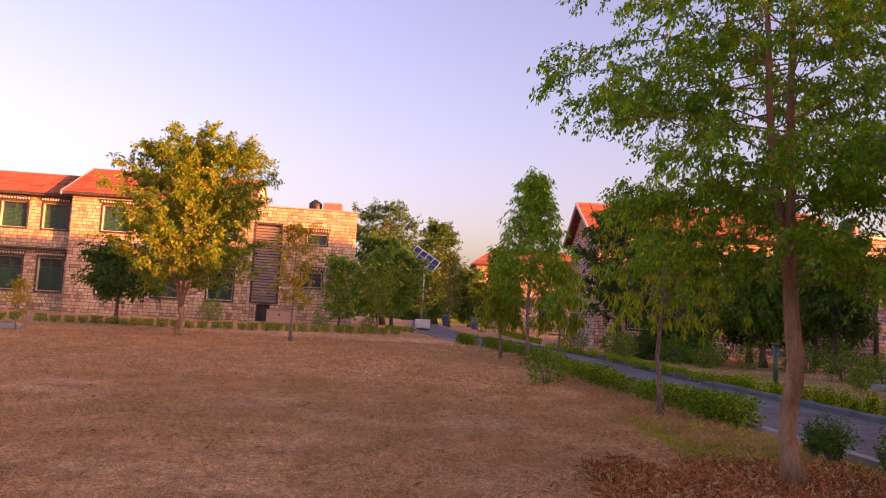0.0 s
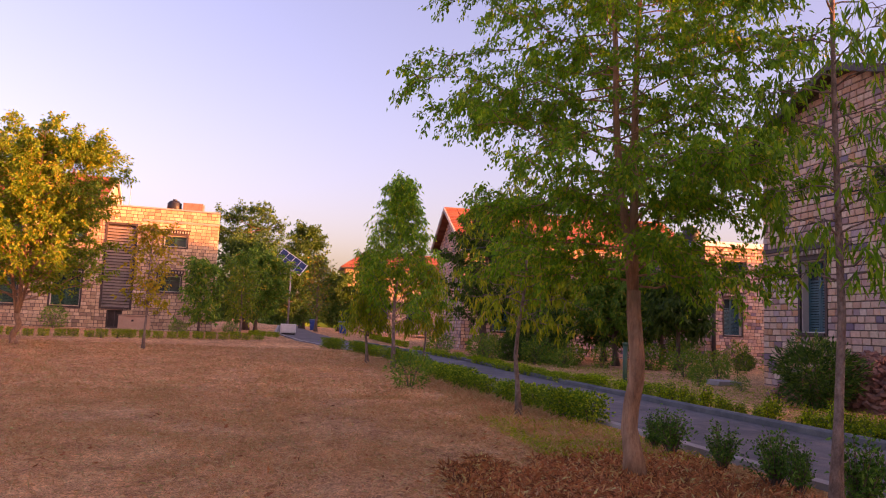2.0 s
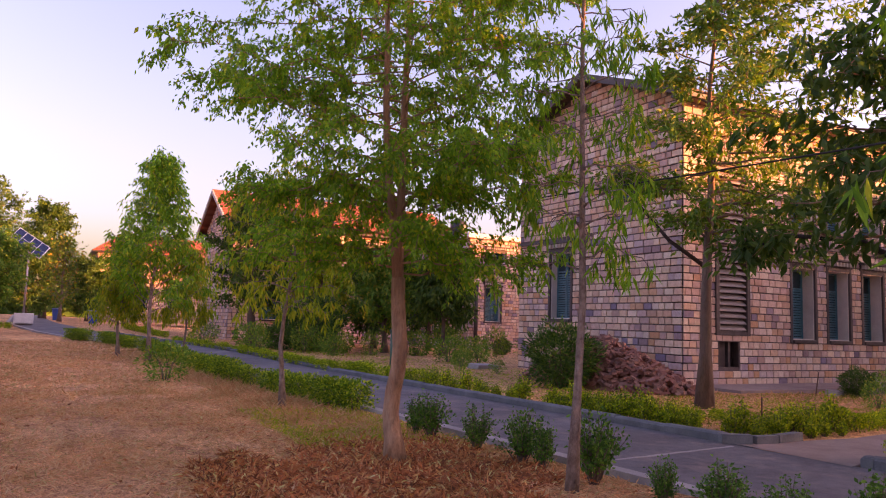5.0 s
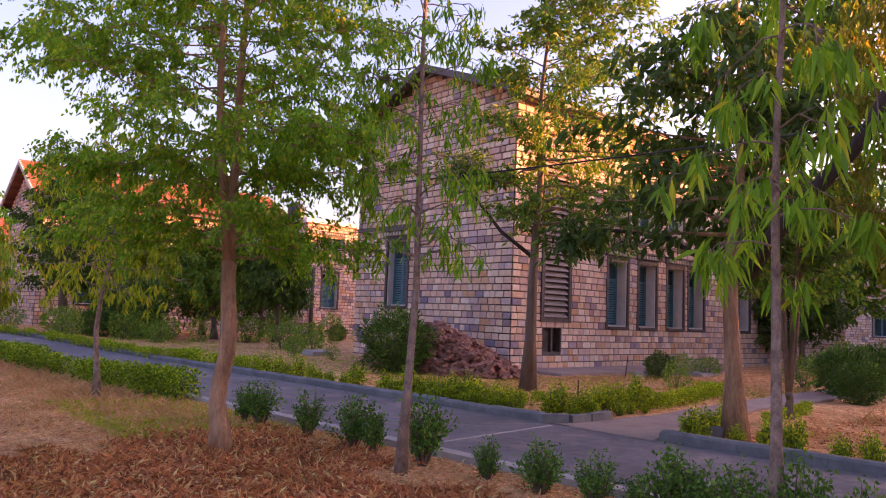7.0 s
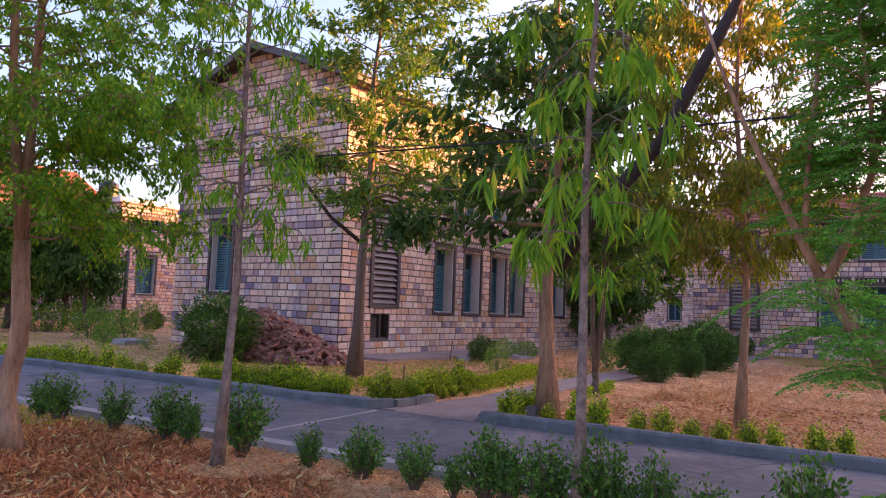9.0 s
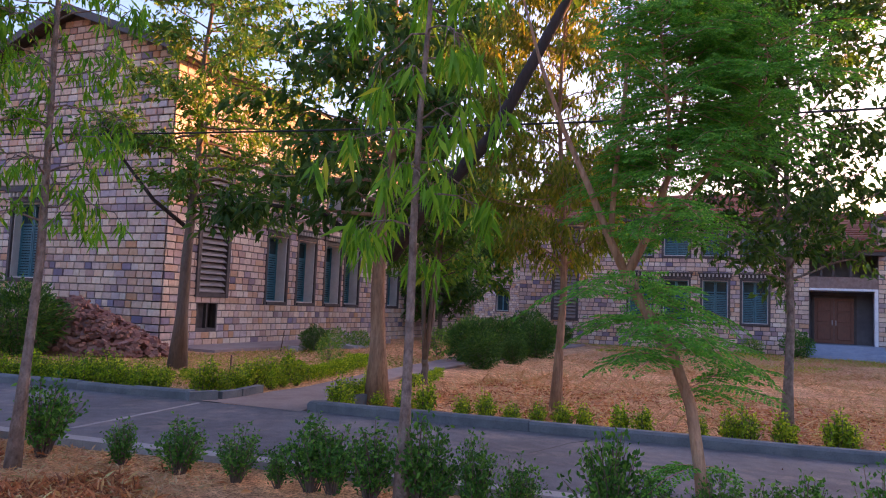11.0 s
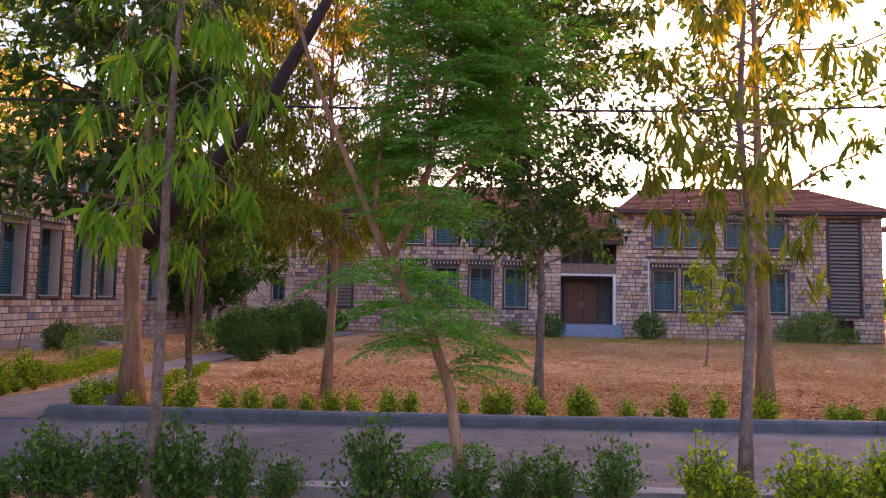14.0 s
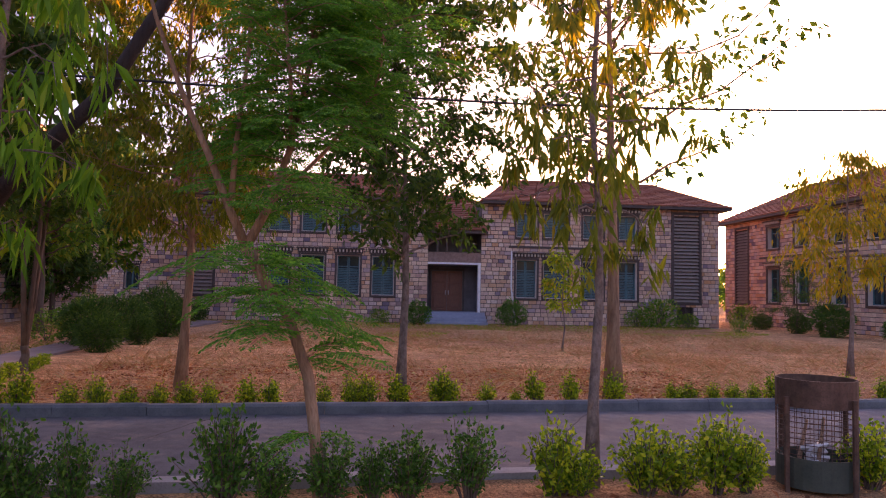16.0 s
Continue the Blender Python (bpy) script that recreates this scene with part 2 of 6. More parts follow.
def soil_material():
    m, nt, b = node_mat("dry_soil")
    n5 = noise_of(nt, 3.2, 8, 0.8, (1, 0.45, 1))
    n1, n2, n3, n4 = noise_of(nt, 0.12, 5), noise_of(nt, 0.9, 6, 0.7), noise_of(nt, 9.0, 6, 0.75), noise_of(nt, 45.0, 4, 0.7)
    col = ramp(nt, n2, [(0.28, (0.58, 0.27, 0.125)), (0.5, (0.80, 0.43, 0.22)), (0.72, (0.86, 0.55, 0.30))])
    col = mix(nt, col, (0.50, 0.26, 0.15), ramp(nt, n1, [(0.4, (0, 0, 0)), (0.65, (0.8, 0.8, 0.8))]))
    col = mix(nt, col, ramp(nt, n3, [(0.3, (0.5, 0.45, 0.42)), (0.6, (1.15, 1.15, 1.15))]), 0.8, "MULTIPLY")
    col = mix(nt, col, ramp(nt, n4, [(0.38, (0.32, 0.26, 0.22)), (0.55, (1.3, 1.25, 1.18))]), 0.85, "MULTIPLY")
    col = mix(nt, col, ramp(nt, n5, [(0.38, (0.58, 0.46, 0.42)), (0.5, (1, 1, 1)), (0.62, (1.3, 1.26, 1.18))]), 0.75, "MULTIPLY")
    nt.links.new(col, b.inputs["Base Color"])
    b.inputs["Roughness"].default_value = 1.0
    b.inputs["Specular IOR Level"].default_value = 0.1
    bump(nt, b, n4, 0.8, 0.04)
    return m


def road_material():
    m, nt, b = node_mat("road_concrete")
    n1, n2, n3 = noise_of(nt, 0.6, 5), noise_of(nt, 7.0, 6, 0.7), noise_of(nt, 90.0, 3, 0.7)
    col = ramp(nt, n1, [(0.3, (0.085, 0.084, 0.096)), (0.7, (0.185, 0.18, 0.195))])
    col = mix(nt, col, ramp(nt, n2, [(0.35, (0.62, 0.6, 0.6)), (0.6, (1, 1, 1))]), 0.7, "MULTIPLY")
    col = mix(nt, col, (0.36, 0.27, 0.23), ramp(nt, noise_of(nt, 1.7, 7, 0.75), [(0.5, (0, 0, 0)), (0.75, (0.7, 0.7, 0.7))]))
    col = mix(nt, col, ramp(nt, n3, [(0.35, (0.6, 0.6, 0.6)), (0.55, (1, 1, 1))]), 0.6, "MULTIPLY")
    nt.links.new(col, b.inputs["Base Color"])
    b.inputs["Roughness"].default_value = 0.85
    bump(nt, b, n3, 0.4, 0.006)
    return m


PATHMAT = rough_mat("dusty_concrete", (0.22, 0.15, 0.13), (0.36, 0.27, 0.24), 1.2, 0.95, 0.4, 0.01)
SOIL, ROADMAT = soil_material(), road_material()


# ---- building helpers ----
def thing(name, at, label, category, group="", kind=""):
    ob = new(name)
    ob.empty_display_size = 0.2
    ob.location = at
    return tagged(ob, label, category, group, kind)


def mesh_of(name, verts, faces, material, smooth=False):
    me = bpy.data.meshes.new(name)
    me.from_pydata(np.asarray(verts, float).tolist(), [], faces if isinstance(faces, list) else faces.tolist())
    if material:
        me.materials.append(material)
    if smooth:
        me.polygons.foreach_set("use_smooth", [True] * len(me.polygons))
    me.update()
    return me


def part(name, me, parent=None, label="", kind=""):
    ob = new(name, me)
    ob.parent = parent
    return tagged(ob, label, kind=kind)


class Shape:
    """Gathers verts and faces of one mesh."""

    def __init__(self):
        self.v, self.f = [], []

    def put(self, verts, faces):
        k = len(self.v)
        self.v.extend(tuple(p) for p in verts)
        self.f.extend(tuple(i + k for i in q) for q in faces)
        return self

    def box(self, lo, hi, m=None, inset=0.0):
        (a, b, c), (d, e, g) = lo, hi
        i = inset
        pts = [(a + i, b, c + i), (d - i, b, c + i), (d, e, c), (a, e, c), (a + i, b, g - i), (d - i, b, g - i), (d, e, g), (a, e, g)]
        if m is not None:
            pts = [m @ Vector(p) for p in pts]
        return self.put(pts, [(0, 3, 2, 1), (4, 5, 6, 7), (0, 1, 5, 4), (1, 2, 6, 5), (2, 3, 7, 6), (3, 0, 4, 7)])

    def tube(self, pts, radii, sides=6, cap=True):
        pts = [Vector(p) for p in pts]
        k = len(self.v)
        ref = Vector((0.13, 0.97, 0.2))
        for i, (p, r) in enumerate(zip(pts, radii)):
            d = (pts[min(i + 1, len(pts) - 1)] - pts[max(i - 1, 0)]).normalized()
            a = d.cross(ref)
            a = (a if a.length > 0.05 else d.cross(Vector((1, 0, 0)))).normalized()
            b = d.cross(a)
            for s in range(sides):
                w = 2 * math.pi * s / sides
                self.v.append(tuple(p + r * (math.cos(w) * a + math.sin(w) * b)))
        for i in range(len(pts) - 1):
            for s in range(sides):
                t = (s + 1) % sides
                self.f.append((k + i * sides + s, k + i * sides + t, k + (i + 1) * sides + t, k + (i + 1) * sides + s))
        if cap:
            n = k + (len(pts) - 1) * sides
            self.f.append(tuple(n + s for s in range(sides)))
            self.f.append(tuple(k + s for s in reversed(range(sides))))
        return self

    def mesh(self, name, material, smooth=False):
        return mesh_of(name, self.v, self.f, material, smooth)


def smooth01(t):
    t = min(max(t, 0.0), 1.0)
    return t * t * (3 - 2 * t)


def gz(x, y):
    """The lie of the land: it rises gently to the north-west and falls a little to the east."""
    rise = 0.6 * smooth01((y - 15) / 37) * smooth01((14 - x) / 14)
    return rise - 0.12 * smooth01((x - 13) / 22)


# ---- ground, road, kerbs ----
def axis_steps(lo, hi, fine, coarse_lo, coarse_hi):
    a = np.arange(lo, hi + 1e-6, fine)
    left = lo - np.geomspace(2, lo - coarse_lo, 14)[::-1]
    right = hi + np.geomspace(2, coarse_hi - hi, 14)
    return np.concatenate([left, a, right])


def make_ground():
    xs, ys = axis_steps(-30, 50, 0.8, -2500, 2500), axis_steps(-30, 60, 0.8, -2500, 2500)
    verts = []
    for y in ys:
        for x in xs:
            ripple = 0.05 * noise.noise(Vector((x * 0.5, y * 0.5, 0.0))) + 0.03 * noise.noise(Vector((x * 1.7, y * 1.7, 3.0)))
            verts.append((x, y, gz(x, y) + ripple - 0.02))
    n = len(xs)
    faces = [(j * n + i, j * n + i + 1, (j + 1) * n + i + 1, (j + 1) * n + i) for j in range(len(ys) - 1) for i in range(n - 1)]
    tagged(new("ground", mesh_of("ground", verts, faces, SOIL, True)), "dry reddish-brown field of withered grass and bare soil", "ground", kind="structure")


ROAD_Y = [-60, -5, 0, 28, 32, 36, 40, 46, 56, 120]
ROAD_X = [12.8, 8.2, 7.75, 5.3, 4.4, 2.6, 1.2, 0.1, -0.8, -3.0]


def road_mid(y):
    return float(np.interp(y, ROAD_Y, ROAD_X))


def strip(name, left, right, ys, z0, z1, material):
    """A slab along the road between two sideways offsets, from z0 to z1 over the land."""
    s = Shape()
    v = []
    for y in ys:
        for off in (left, right):
            x = road_mid(y) + off
            base = gz(road_mid(y), y)
            v += [(x, y, base + z0), (x, y, base + z1)]
    f = []
    for i in range(len(ys) - 1):
        a, b = 4 * i, 4 * i + 4
        f += [(a + 1, a + 3, b + 3, b + 1), (a, a + 1, b + 1, b), (a + 2, b + 2, b + 3, a + 3)]
    f += [(0, 2, 3, 1), (b, b + 1, b + 3, b + 2)]
    s.put(v, f)
    return s.mesh(name, material)


def make_road():
    ys = list(np.arange(-60, 28, 1.0)) + list(np.arange(28, 60, 0.7)) + [70, 90, 120]
    road = tagged(new("road", strip("road", -1.42, 1.42, ys, -0.1, 0.035, ROADMAT)), "narrow grey concrete road with fine cracks", "road", kind="structure")
    tagged(new("road_edge", strip("road_edge", -1.60, -1.42, ys, -0.1, 0.055, CONCRETE)), "pale flush concrete edging along the road", "road edge", kind="structure")
    crack_mat = rough_mat("crack_dirt", (0.03, 0.028, 0.028), (0.06, 0.055, 0.05), 8.0)
    rnd = random.Random(5)
    for y0, x_a, y1, x_b in ((-2.9, 1.3, -1.5, -1.3), (1.6, 1.3, 2.0, 0.1)):
        v, f = [], []
        for i in range(15):
            t = i / 14
            x, y = x_a + (x_b - x_a) * t, y0 + (y1 - y0) * t + 0.09 * noise.noise(Vector((t * 3, y0, 1))) + rnd.uniform(-0.012, 0.012)
            w = rnd.uniform(0.006, 0.016)
            v += [(road_mid(y) + x, y - w, 0.039), (road_mid(y) + x, y + w, 0.039)]
        f = [(2 * i, 2 * i + 1, 2 * i + 3, 2 * i + 2) for i in range(14)]
        part("crack", mesh_of("crack", v, f, crack_mat), road)


def make_joint():
    """A pale cement joint across the road at the path's mouth."""
    v = []
    for i in range(13):
        t = i / 12
        x, y = 6.1 + 2.3 * t, 6.72 + 0.26 * t + 0.02 * noise.noise(Vector((t * 9, 2.0, 0.0)))
        w = 0.028 + 0.014 * noise.noise(Vector((t * 14, 5.0, 1.0)))
        v += [(x, y - w, 0.035), (x, y + w, 0.035), (x, y - w, 0.041), (x, y + w, 0.041)]
    f = [q for i in range(12) for a in (4 * i,) for q in ((a + 2, a + 6, a + 7, a + 3), (a, a + 4, a + 6, a + 2), (a + 1, a + 3, a + 7, a + 5))]
    part("joint", mesh_of("joint", v, f, CONCRETE), bpy.data.objects["road"], "pale cement joint")


def make_kerb():
    kerb = tagged(new("kerb"), "raised grey-blue concrete kerb along the road's far side", "kerb", kind="structure")
    rnd = random.Random(2)

    def stone(x0, y0, x1, y1):
        d = Vector((x1 - x0, y1 - y0, 0))
        length = d.length - 0.006
        s = Shape()
        top = 0.155 + rnd.uniform(-0.012, 0.012)
        w = 0.15
        prof = [(0, -0.1), (0, top - 0.03), (0.03, top), (w, top), (w, -0.1)]
        v = [(u, a, b) for u in (0, length) for a, b in prof]
        n = len(prof)
        f = [(i, i + 1, n + i + 1, n + i) for i in range(n - 1)] + [tuple(range(n))[::-1], tuple(range(n, 2 * n))]
        s.put(v, f)
        ob = part("kerb_stone", s.mesh("kerb_stone", KERB), kerb)
        yaw = math.degrees(math.atan2(d.y, d.x))
        ob.matrix_basis = pose(x0, y0, gz(road_mid(y0), y0), 0, 0, yaw) @ Matrix.Rotation(rnd.uniform(-0.008, 0.008), 4, "Y") @ Matrix.Diagonal((1, -1, 1, 1))

    y = 7.3
    while y < 40:
        stone(road_mid(y) + 1.44, y, road_mid(y + 1) + 1.44, y + 1)
        y += 1.0
    y = 5.4
    while y > -16:
        stone(road_mid(y - 1) + 1.44, y - 1, road_mid(y) + 1.44, y)
        y -= 1.0
    corner = [(8.53, 7.33), (8.9, 7.12), (9.3, 7.08), (9.9, 7.15)]
    for a, b in zip(corner, corner[1:]):
        stone(a[0], a[1], b[0], b[1])
    corner = [(10.3, 5.2), (9.6, 5.32), (9.0, 5.42), (8.72, 5.42)]
    for a, b in zip(corner, corner[1:]):
        stone(b[0], b[1], a[0], a[1])


def make_path():
    rnd = random.Random(8)
    pts = [(8.6, 6.35, 0.9), (9.6, 6.35, 0.65), (11, 6.5, 0.42), (14, 6.9, 0.4), (20, 7.3, 0.55), (27, 7.5, 0.55), (36, 7.5, 0.55)]
    v = []
    for x, y, w in pts:
        z = gz(x, y)
        v += [(x, y - w, z + 0.04), (x, y + w, z + 0.04), (x, y - w, z - 0.1), (x, y + w, z - 0.1)]
    f = []
    for i in range(len(pts) - 1):
        a, b = 4 * i, 4 * i + 4
        f += [(a, b, b + 1, a + 1), (a + 2, b + 2, b, a), (a + 1, b + 1, b + 3, a + 3)]
    tagged(new("path", mesh_of("path", v, f, PATHMAT)), "worn concrete footpath between low hedges", "path", kind="structure")
    s = Shape()
    s.box((16.2, 13.2, -0.15), (27.0, 14.98, 0.06))
    s.box((20.5, 12.5, -0.15), (24.0, 13.2, 0.03))
    tagged(new("pavement", s.mesh("pavement", PATHMAT)), "dusty concrete apron along the stone house", "pavement", kind="structure")


# ---- masonry ----
COURSE = 0.215
UNIT_BLOCK = Shape().box((0.035, -0.034, 0.012), (0.965, 0.0, COURSE - 0.012), inset=0.012).mesh("block", STONE)


def wall(root, at, yaw, length, z0, z1, openings, thick=0.35, near=None, seed=1, name="wall", gable=None, stone=None):
    """A stone wall under root: local x along it, y inwards, z up. openings: (u0, u1, z0, z1). near: (u0, u1) of the blocks that are pieces of their own."""
    m = pose(at[0], at[1], 0, 0, 0, yaw)
    us = sorted({0.0, length, *[o[0] for o in openings], *[o[1] for o in openings]})
    zs = sorted({z0, z1, *[o[2] for o in openings], *[o[3] for o in openings]})
    core, shared = Shape(), {}
    solid = {(i, j) for i in range(len(us) - 1) for j in range(len(zs) - 1)
             if not any(o[0] <= us[i] and us[i + 1] <= o[1] and o[2] <= zs[j] and zs[j + 1] <= o[3] for o in openings)}

    def corner(i, j, back):
        if (i, j, back) not in shared:
            shared[i, j, back] = len(core.v)
            core.v.append(tuple(m @ Vector((us[i], thick * back, zs[j]))))
        return shared[i, j, back]

    for i, j in sorted(solid):
        a, b, c, d = [(i, j), (i + 1, j), (i + 1, j + 1), (i, j + 1)]
        core.f.append(tuple(corner(*p, 0) for p in (a, b, c, d)))
        core.f.append(tuple(corner(*p, 1) for p in (d, c, b, a)))
        for (p, q), nb in (((a, b), (i, j - 1)), ((b, c), (i + 1, j)), ((c, d), (i, j + 1)), ((d, a), (i - 1, j))):
            if nb not in solid:
                core.f.append((corner(*p, 0), corner(*p, 1), corner(*q, 1), corner(*q, 0)))
    if gable:
        peak_u, peak_z = gable
        core.put([m @ Vector(p) for p in ((0, 0, z1), (length, 0, z1), (peak_u, 0, peak_z), (0, thick, z1), (length, thick, z1), (peak_u, thick, peak_z))],
                 [(0, 1, 2), (5, 4, 3), (0, 2, 5, 3), (1, 4, 5, 2)])
    w = part(name, core.mesh(name, MORTAR), root)
    rnd = random.Random(seed)
    rest, loose = Shape(), 0
    top = gable[1] if gable else z1
    rows = int((top - z0) / COURSE)
    for r in range(rows):
        c, d = z0 + r * COURSE, z0 + (r + 1) * COURSE
        lo, hi = 0.0, length
        if gable and d > z1:
            k = (d - z1) / (gable[1] - z1)
            lo, hi = gable[0] * k, length - (length - gable[0]) * k
        spans = [(lo, hi)]
        for o in openings:
            if min(d, o[3]) - max(c, o[2]) > 0.4 * COURSE:
                spans = [q for a, b in spans for q in ((a, min(b, o[0])), (max(a, o[1]), b)) if q[1] - q[0] > 0.05]
        for a, b in spans:
            u = a + (rnd.uniform(-0.2, 0.0) if r % 2 else 0.0)
            while u < b - 0.02:
                e = u + rnd.choice((0.24, 0.28, 0.33, 0.36, 0.42))
                e = b if b - e < 0.13 else e
                s, t = max(u, a), min(e, b)
                out = rnd.uniform(-0.010, 0.012)
                if t - s > 0.06:
                    if near and near[0] <= s and t <= near[1] and loose < 300:
                        ob = part("block", UNIT_BLOCK, w)
                        ob.matrix_basis = m @ Matrix.Translation((s, out, c)) @ Matrix.Diagonal((t - s, 1, 1, 1))
                        loose += 1
                    else:
                        rest.box((s + 0.012, out - 0.034, c + 0.012), (t - 0.012, out, d - 0.012), m, 0.012)
                u = e
    part("blockwork", rest.mesh("blockwork", stone or STONE), w, kind="stuff")
    return w


def window(root, at, yaw, u0, u1, z0, z1, paint=TEAL, deep=0.30, dentils=True, slats=True):
    """A deep-set window: plaster lining, dark surround, painted leaves with panes and slats, dentil lintel and sill."""
    m = pose(at[0], at[1], 0, 0, 0, yaw)
    t = 0.03
    lin = Shape()
    for lo, hi in (((u0, 0.01, z0), (u0 + t, deep + 0.05, z1)), ((u1 - t, 0.01, z0), (u1, deep + 0.05, z1)),
                   ((u0 + t, 0.01, z1 - t), (u1 - t, deep + 0.05, z1)), ((u0 + t, 0.01, z0), (u1 - t, deep + 0.05, z0 + t))):
        lin.box(lo, hi, m)
    w = part("window", lin.mesh("window", PLASTER), root)
    fr, b = Shape(), 0.11
    for lo, hi in (((u0 - b, -0.06, z0 - b), (u0, 0.02, z1 + b)), ((u1, -0.06, z0 - b), (u1 + b, 0.02, z1 + b)), ((u0, -0.06, z1), (u1, 0.02, z1 + b))):
        fr.box(lo, hi, m, 0.006)
    part("window_frame", fr.mesh("window_frame", TRIM), w, "dark painted surround")
    part("window_sill", Shape().box((u0 - 0.0, -0.10, z0 - b), (u1 + 0.0, 0.03, z0), m, 0.008).mesh("window_sill", TRIM), w)
    mid = 0.5 * (u0 + u1)
    transom = z1 - 0.28 * (z1 - z0)
    g = Shape()
    g.box((u0 + t, deep - 0.01, z0 + t), (u1 - t, deep, z1 - t), m)
    part("pane", g.mesh("pane", GLASS), w)
    for a, c in ((u0 + t, mid - 0.008), (mid + 0.008, u1 - t)):
        s = Shape()
        e = 0.055
        for lo, hi in (((a, deep - 0.06, z0 + t), (a + e, deep - 0.012, z1 - t)), ((c - e, deep - 0.06, z0 + t), (c, deep - 0.012, z1 - t)),
                       ((a + e, deep - 0.06, z0 + t), (c - e, deep - 0.012, z0 + t + e)), ((a + e, deep - 0.06, z1 - t - e), (c - e, deep - 0.012, z1 - t)),
                       ((a + e, deep - 0.06, transom - e / 2), (c - e, deep - 0.012, transom + e / 2))):
            s.box(lo, hi, m, 0.004)
        if slats:
            z = z0 + t + e + 0.03
            while z < transom - e / 2 - 0.05:
                s.box((a + e, deep - 0.05, z), (c - e, deep - 0.02, z + 0.055), m, 0.004)
                z += 0.085
        part("shutter", s.mesh("shutter", paint), w, kind="stuff" if slats else "")
    if dentils:
        led = Shape()
        led.box((u0 - 0.22, -0.24, z1 + b + 0.20), (u1 + 0.22, 0.0, z1 + b + 0.28), m, 0.01)
        led.box((u0 - 0.16, -0.06, z1 + b), (u1 + 0.16, 0.0, z1 + b + 0.20), m)
        part("lintel", led.mesh("lintel", TRIM), w)
        n = max(4, int((u1 - u0 + 0.3) / 0.17))
        for i in range(n):
            u = u0 - 0.14 + (u1 - u0 + 0.28) * (i + 0.5) / n
            part("dentil", Shape().box((u - 0.04, -0.19, z1 + b + 0.06), (u + 0.04, -0.062, z1 + b + 0.198), m, 0.006).mesh("dentil", PLASTER), w)
    return w


def louvre(root, at, yaw, u0, u1, z0, z1, step=0.185):
    """A tall slatted stair vent in a dark frame."""
    m = pose(at[0], at[1], 0, 0, 0, yaw)
    b = 0.14
    fr = Shape()
    for lo, hi in (((u0 - b, -0.09, z0 - b), (u0, 0.05, z1 + b)), ((u1, -0.09, z0 - b), (u1 + b, 0.05, z1 + b)),
                   ((u0, -0.09, z1), (u1, 0.05, z1 + b)), ((u0, -0.09, z0 - b), (u1, 0.05, z0))):
        fr.box(lo, hi, m, 0.006)
    w = part("louvre", fr.mesh("louvre", TRIM), root, "tall dark-framed slatted stair vent")
    part("backing", Shape().box((u0, 0.16, z0), (u1, 0.18, z1), m).mesh("backing", TRIM), w)
    z = z0 + 0.02
    while z < z1 - 0.12:
        v = [(u0, -0.05, z), (u1, -0.05, z), (u1, 0.11, z + 0.13), (u0, 0.11, z + 0.13), (u0, -0.05, z + 0.03), (u1, -0.05, z + 0.03), (u1, 0.11, z + 0.16), (u0, 0.11, z + 0.16)]
        part("slat", Shape().put([m @ Vector(p) for p in v], [(0, 3, 2, 1), (4, 5, 6, 7), (0, 1, 5, 4), (1, 2, 6, 5), (2, 3, 7, 6), (3, 0, 4, 7)]).mesh("slat", SLAT), w)
        z += step
    return w


def vent(root, at, yaw, u0, u1, z0, z1):
    m = pose(at[0], at[1], 0, 0, 0, yaw)
    s = Shape()
    s.box((u0, 0.28, z0), (u1, 0.32, z1), m)
    b = part("vent", s.mesh("vent", TRIM), root)
    for k in (0.0, 0.47, 0.94):
        u = u0 + (u1 - u0) * k
        part("vent_bar", Shape().box((u, -0.02, z0), (u + 0.06, 0.1, z1), m).mesh("vent_bar", TRIM), b)


def ledge(root, at, yaw, u0, u1, z, deep=0.09, high=0.13, material=None):
    m = pose(at[0], at[1], 0, 0, 0, yaw)
    part("string_course", Shape().box((u0, -deep, z), (u1, -0.03, z + high), m, 0.008).mesh("string_course", material or TRIM), root)


def roof_slope(shape, a, b, c, d, courses, cols=0, thick=0.035):
    """Tile courses from the eave a-b up to the ridge d-c."""
    a, b, c, d = (Vector(p) for p in (a, b, c, d))
    nrm = (b - a).cross(d - a).normalized()
    for i in range(courses):
        t0, t1 = i / courses, min(1.0, (i + 1.25) / courses)
        n = max(1, int((b - a).length / 0.9)) if cols else 1
        for j in range(n):
            s0, s1 = j / n, (j + 1) / n - (0.004 if n > 1 else 0)
            q = []
            for s, t in ((s0, t0), (s1, t0), (s1, t1), (s0, t1)):
                q.append(a.lerp(d, t).lerp(b.lerp(c, t), s))
            lift = (thick * 1.6, thick * 1.6, 0.004, 0.004)
            up = [p + nrm * h for p, h in zip(q, lift)]
            shape.put([*q, *up], [(0, 1, 5, 4), (4, 5, 6, 7), (1, 2, 6, 5), (3, 0, 4, 7), (0, 3, 2, 1)])


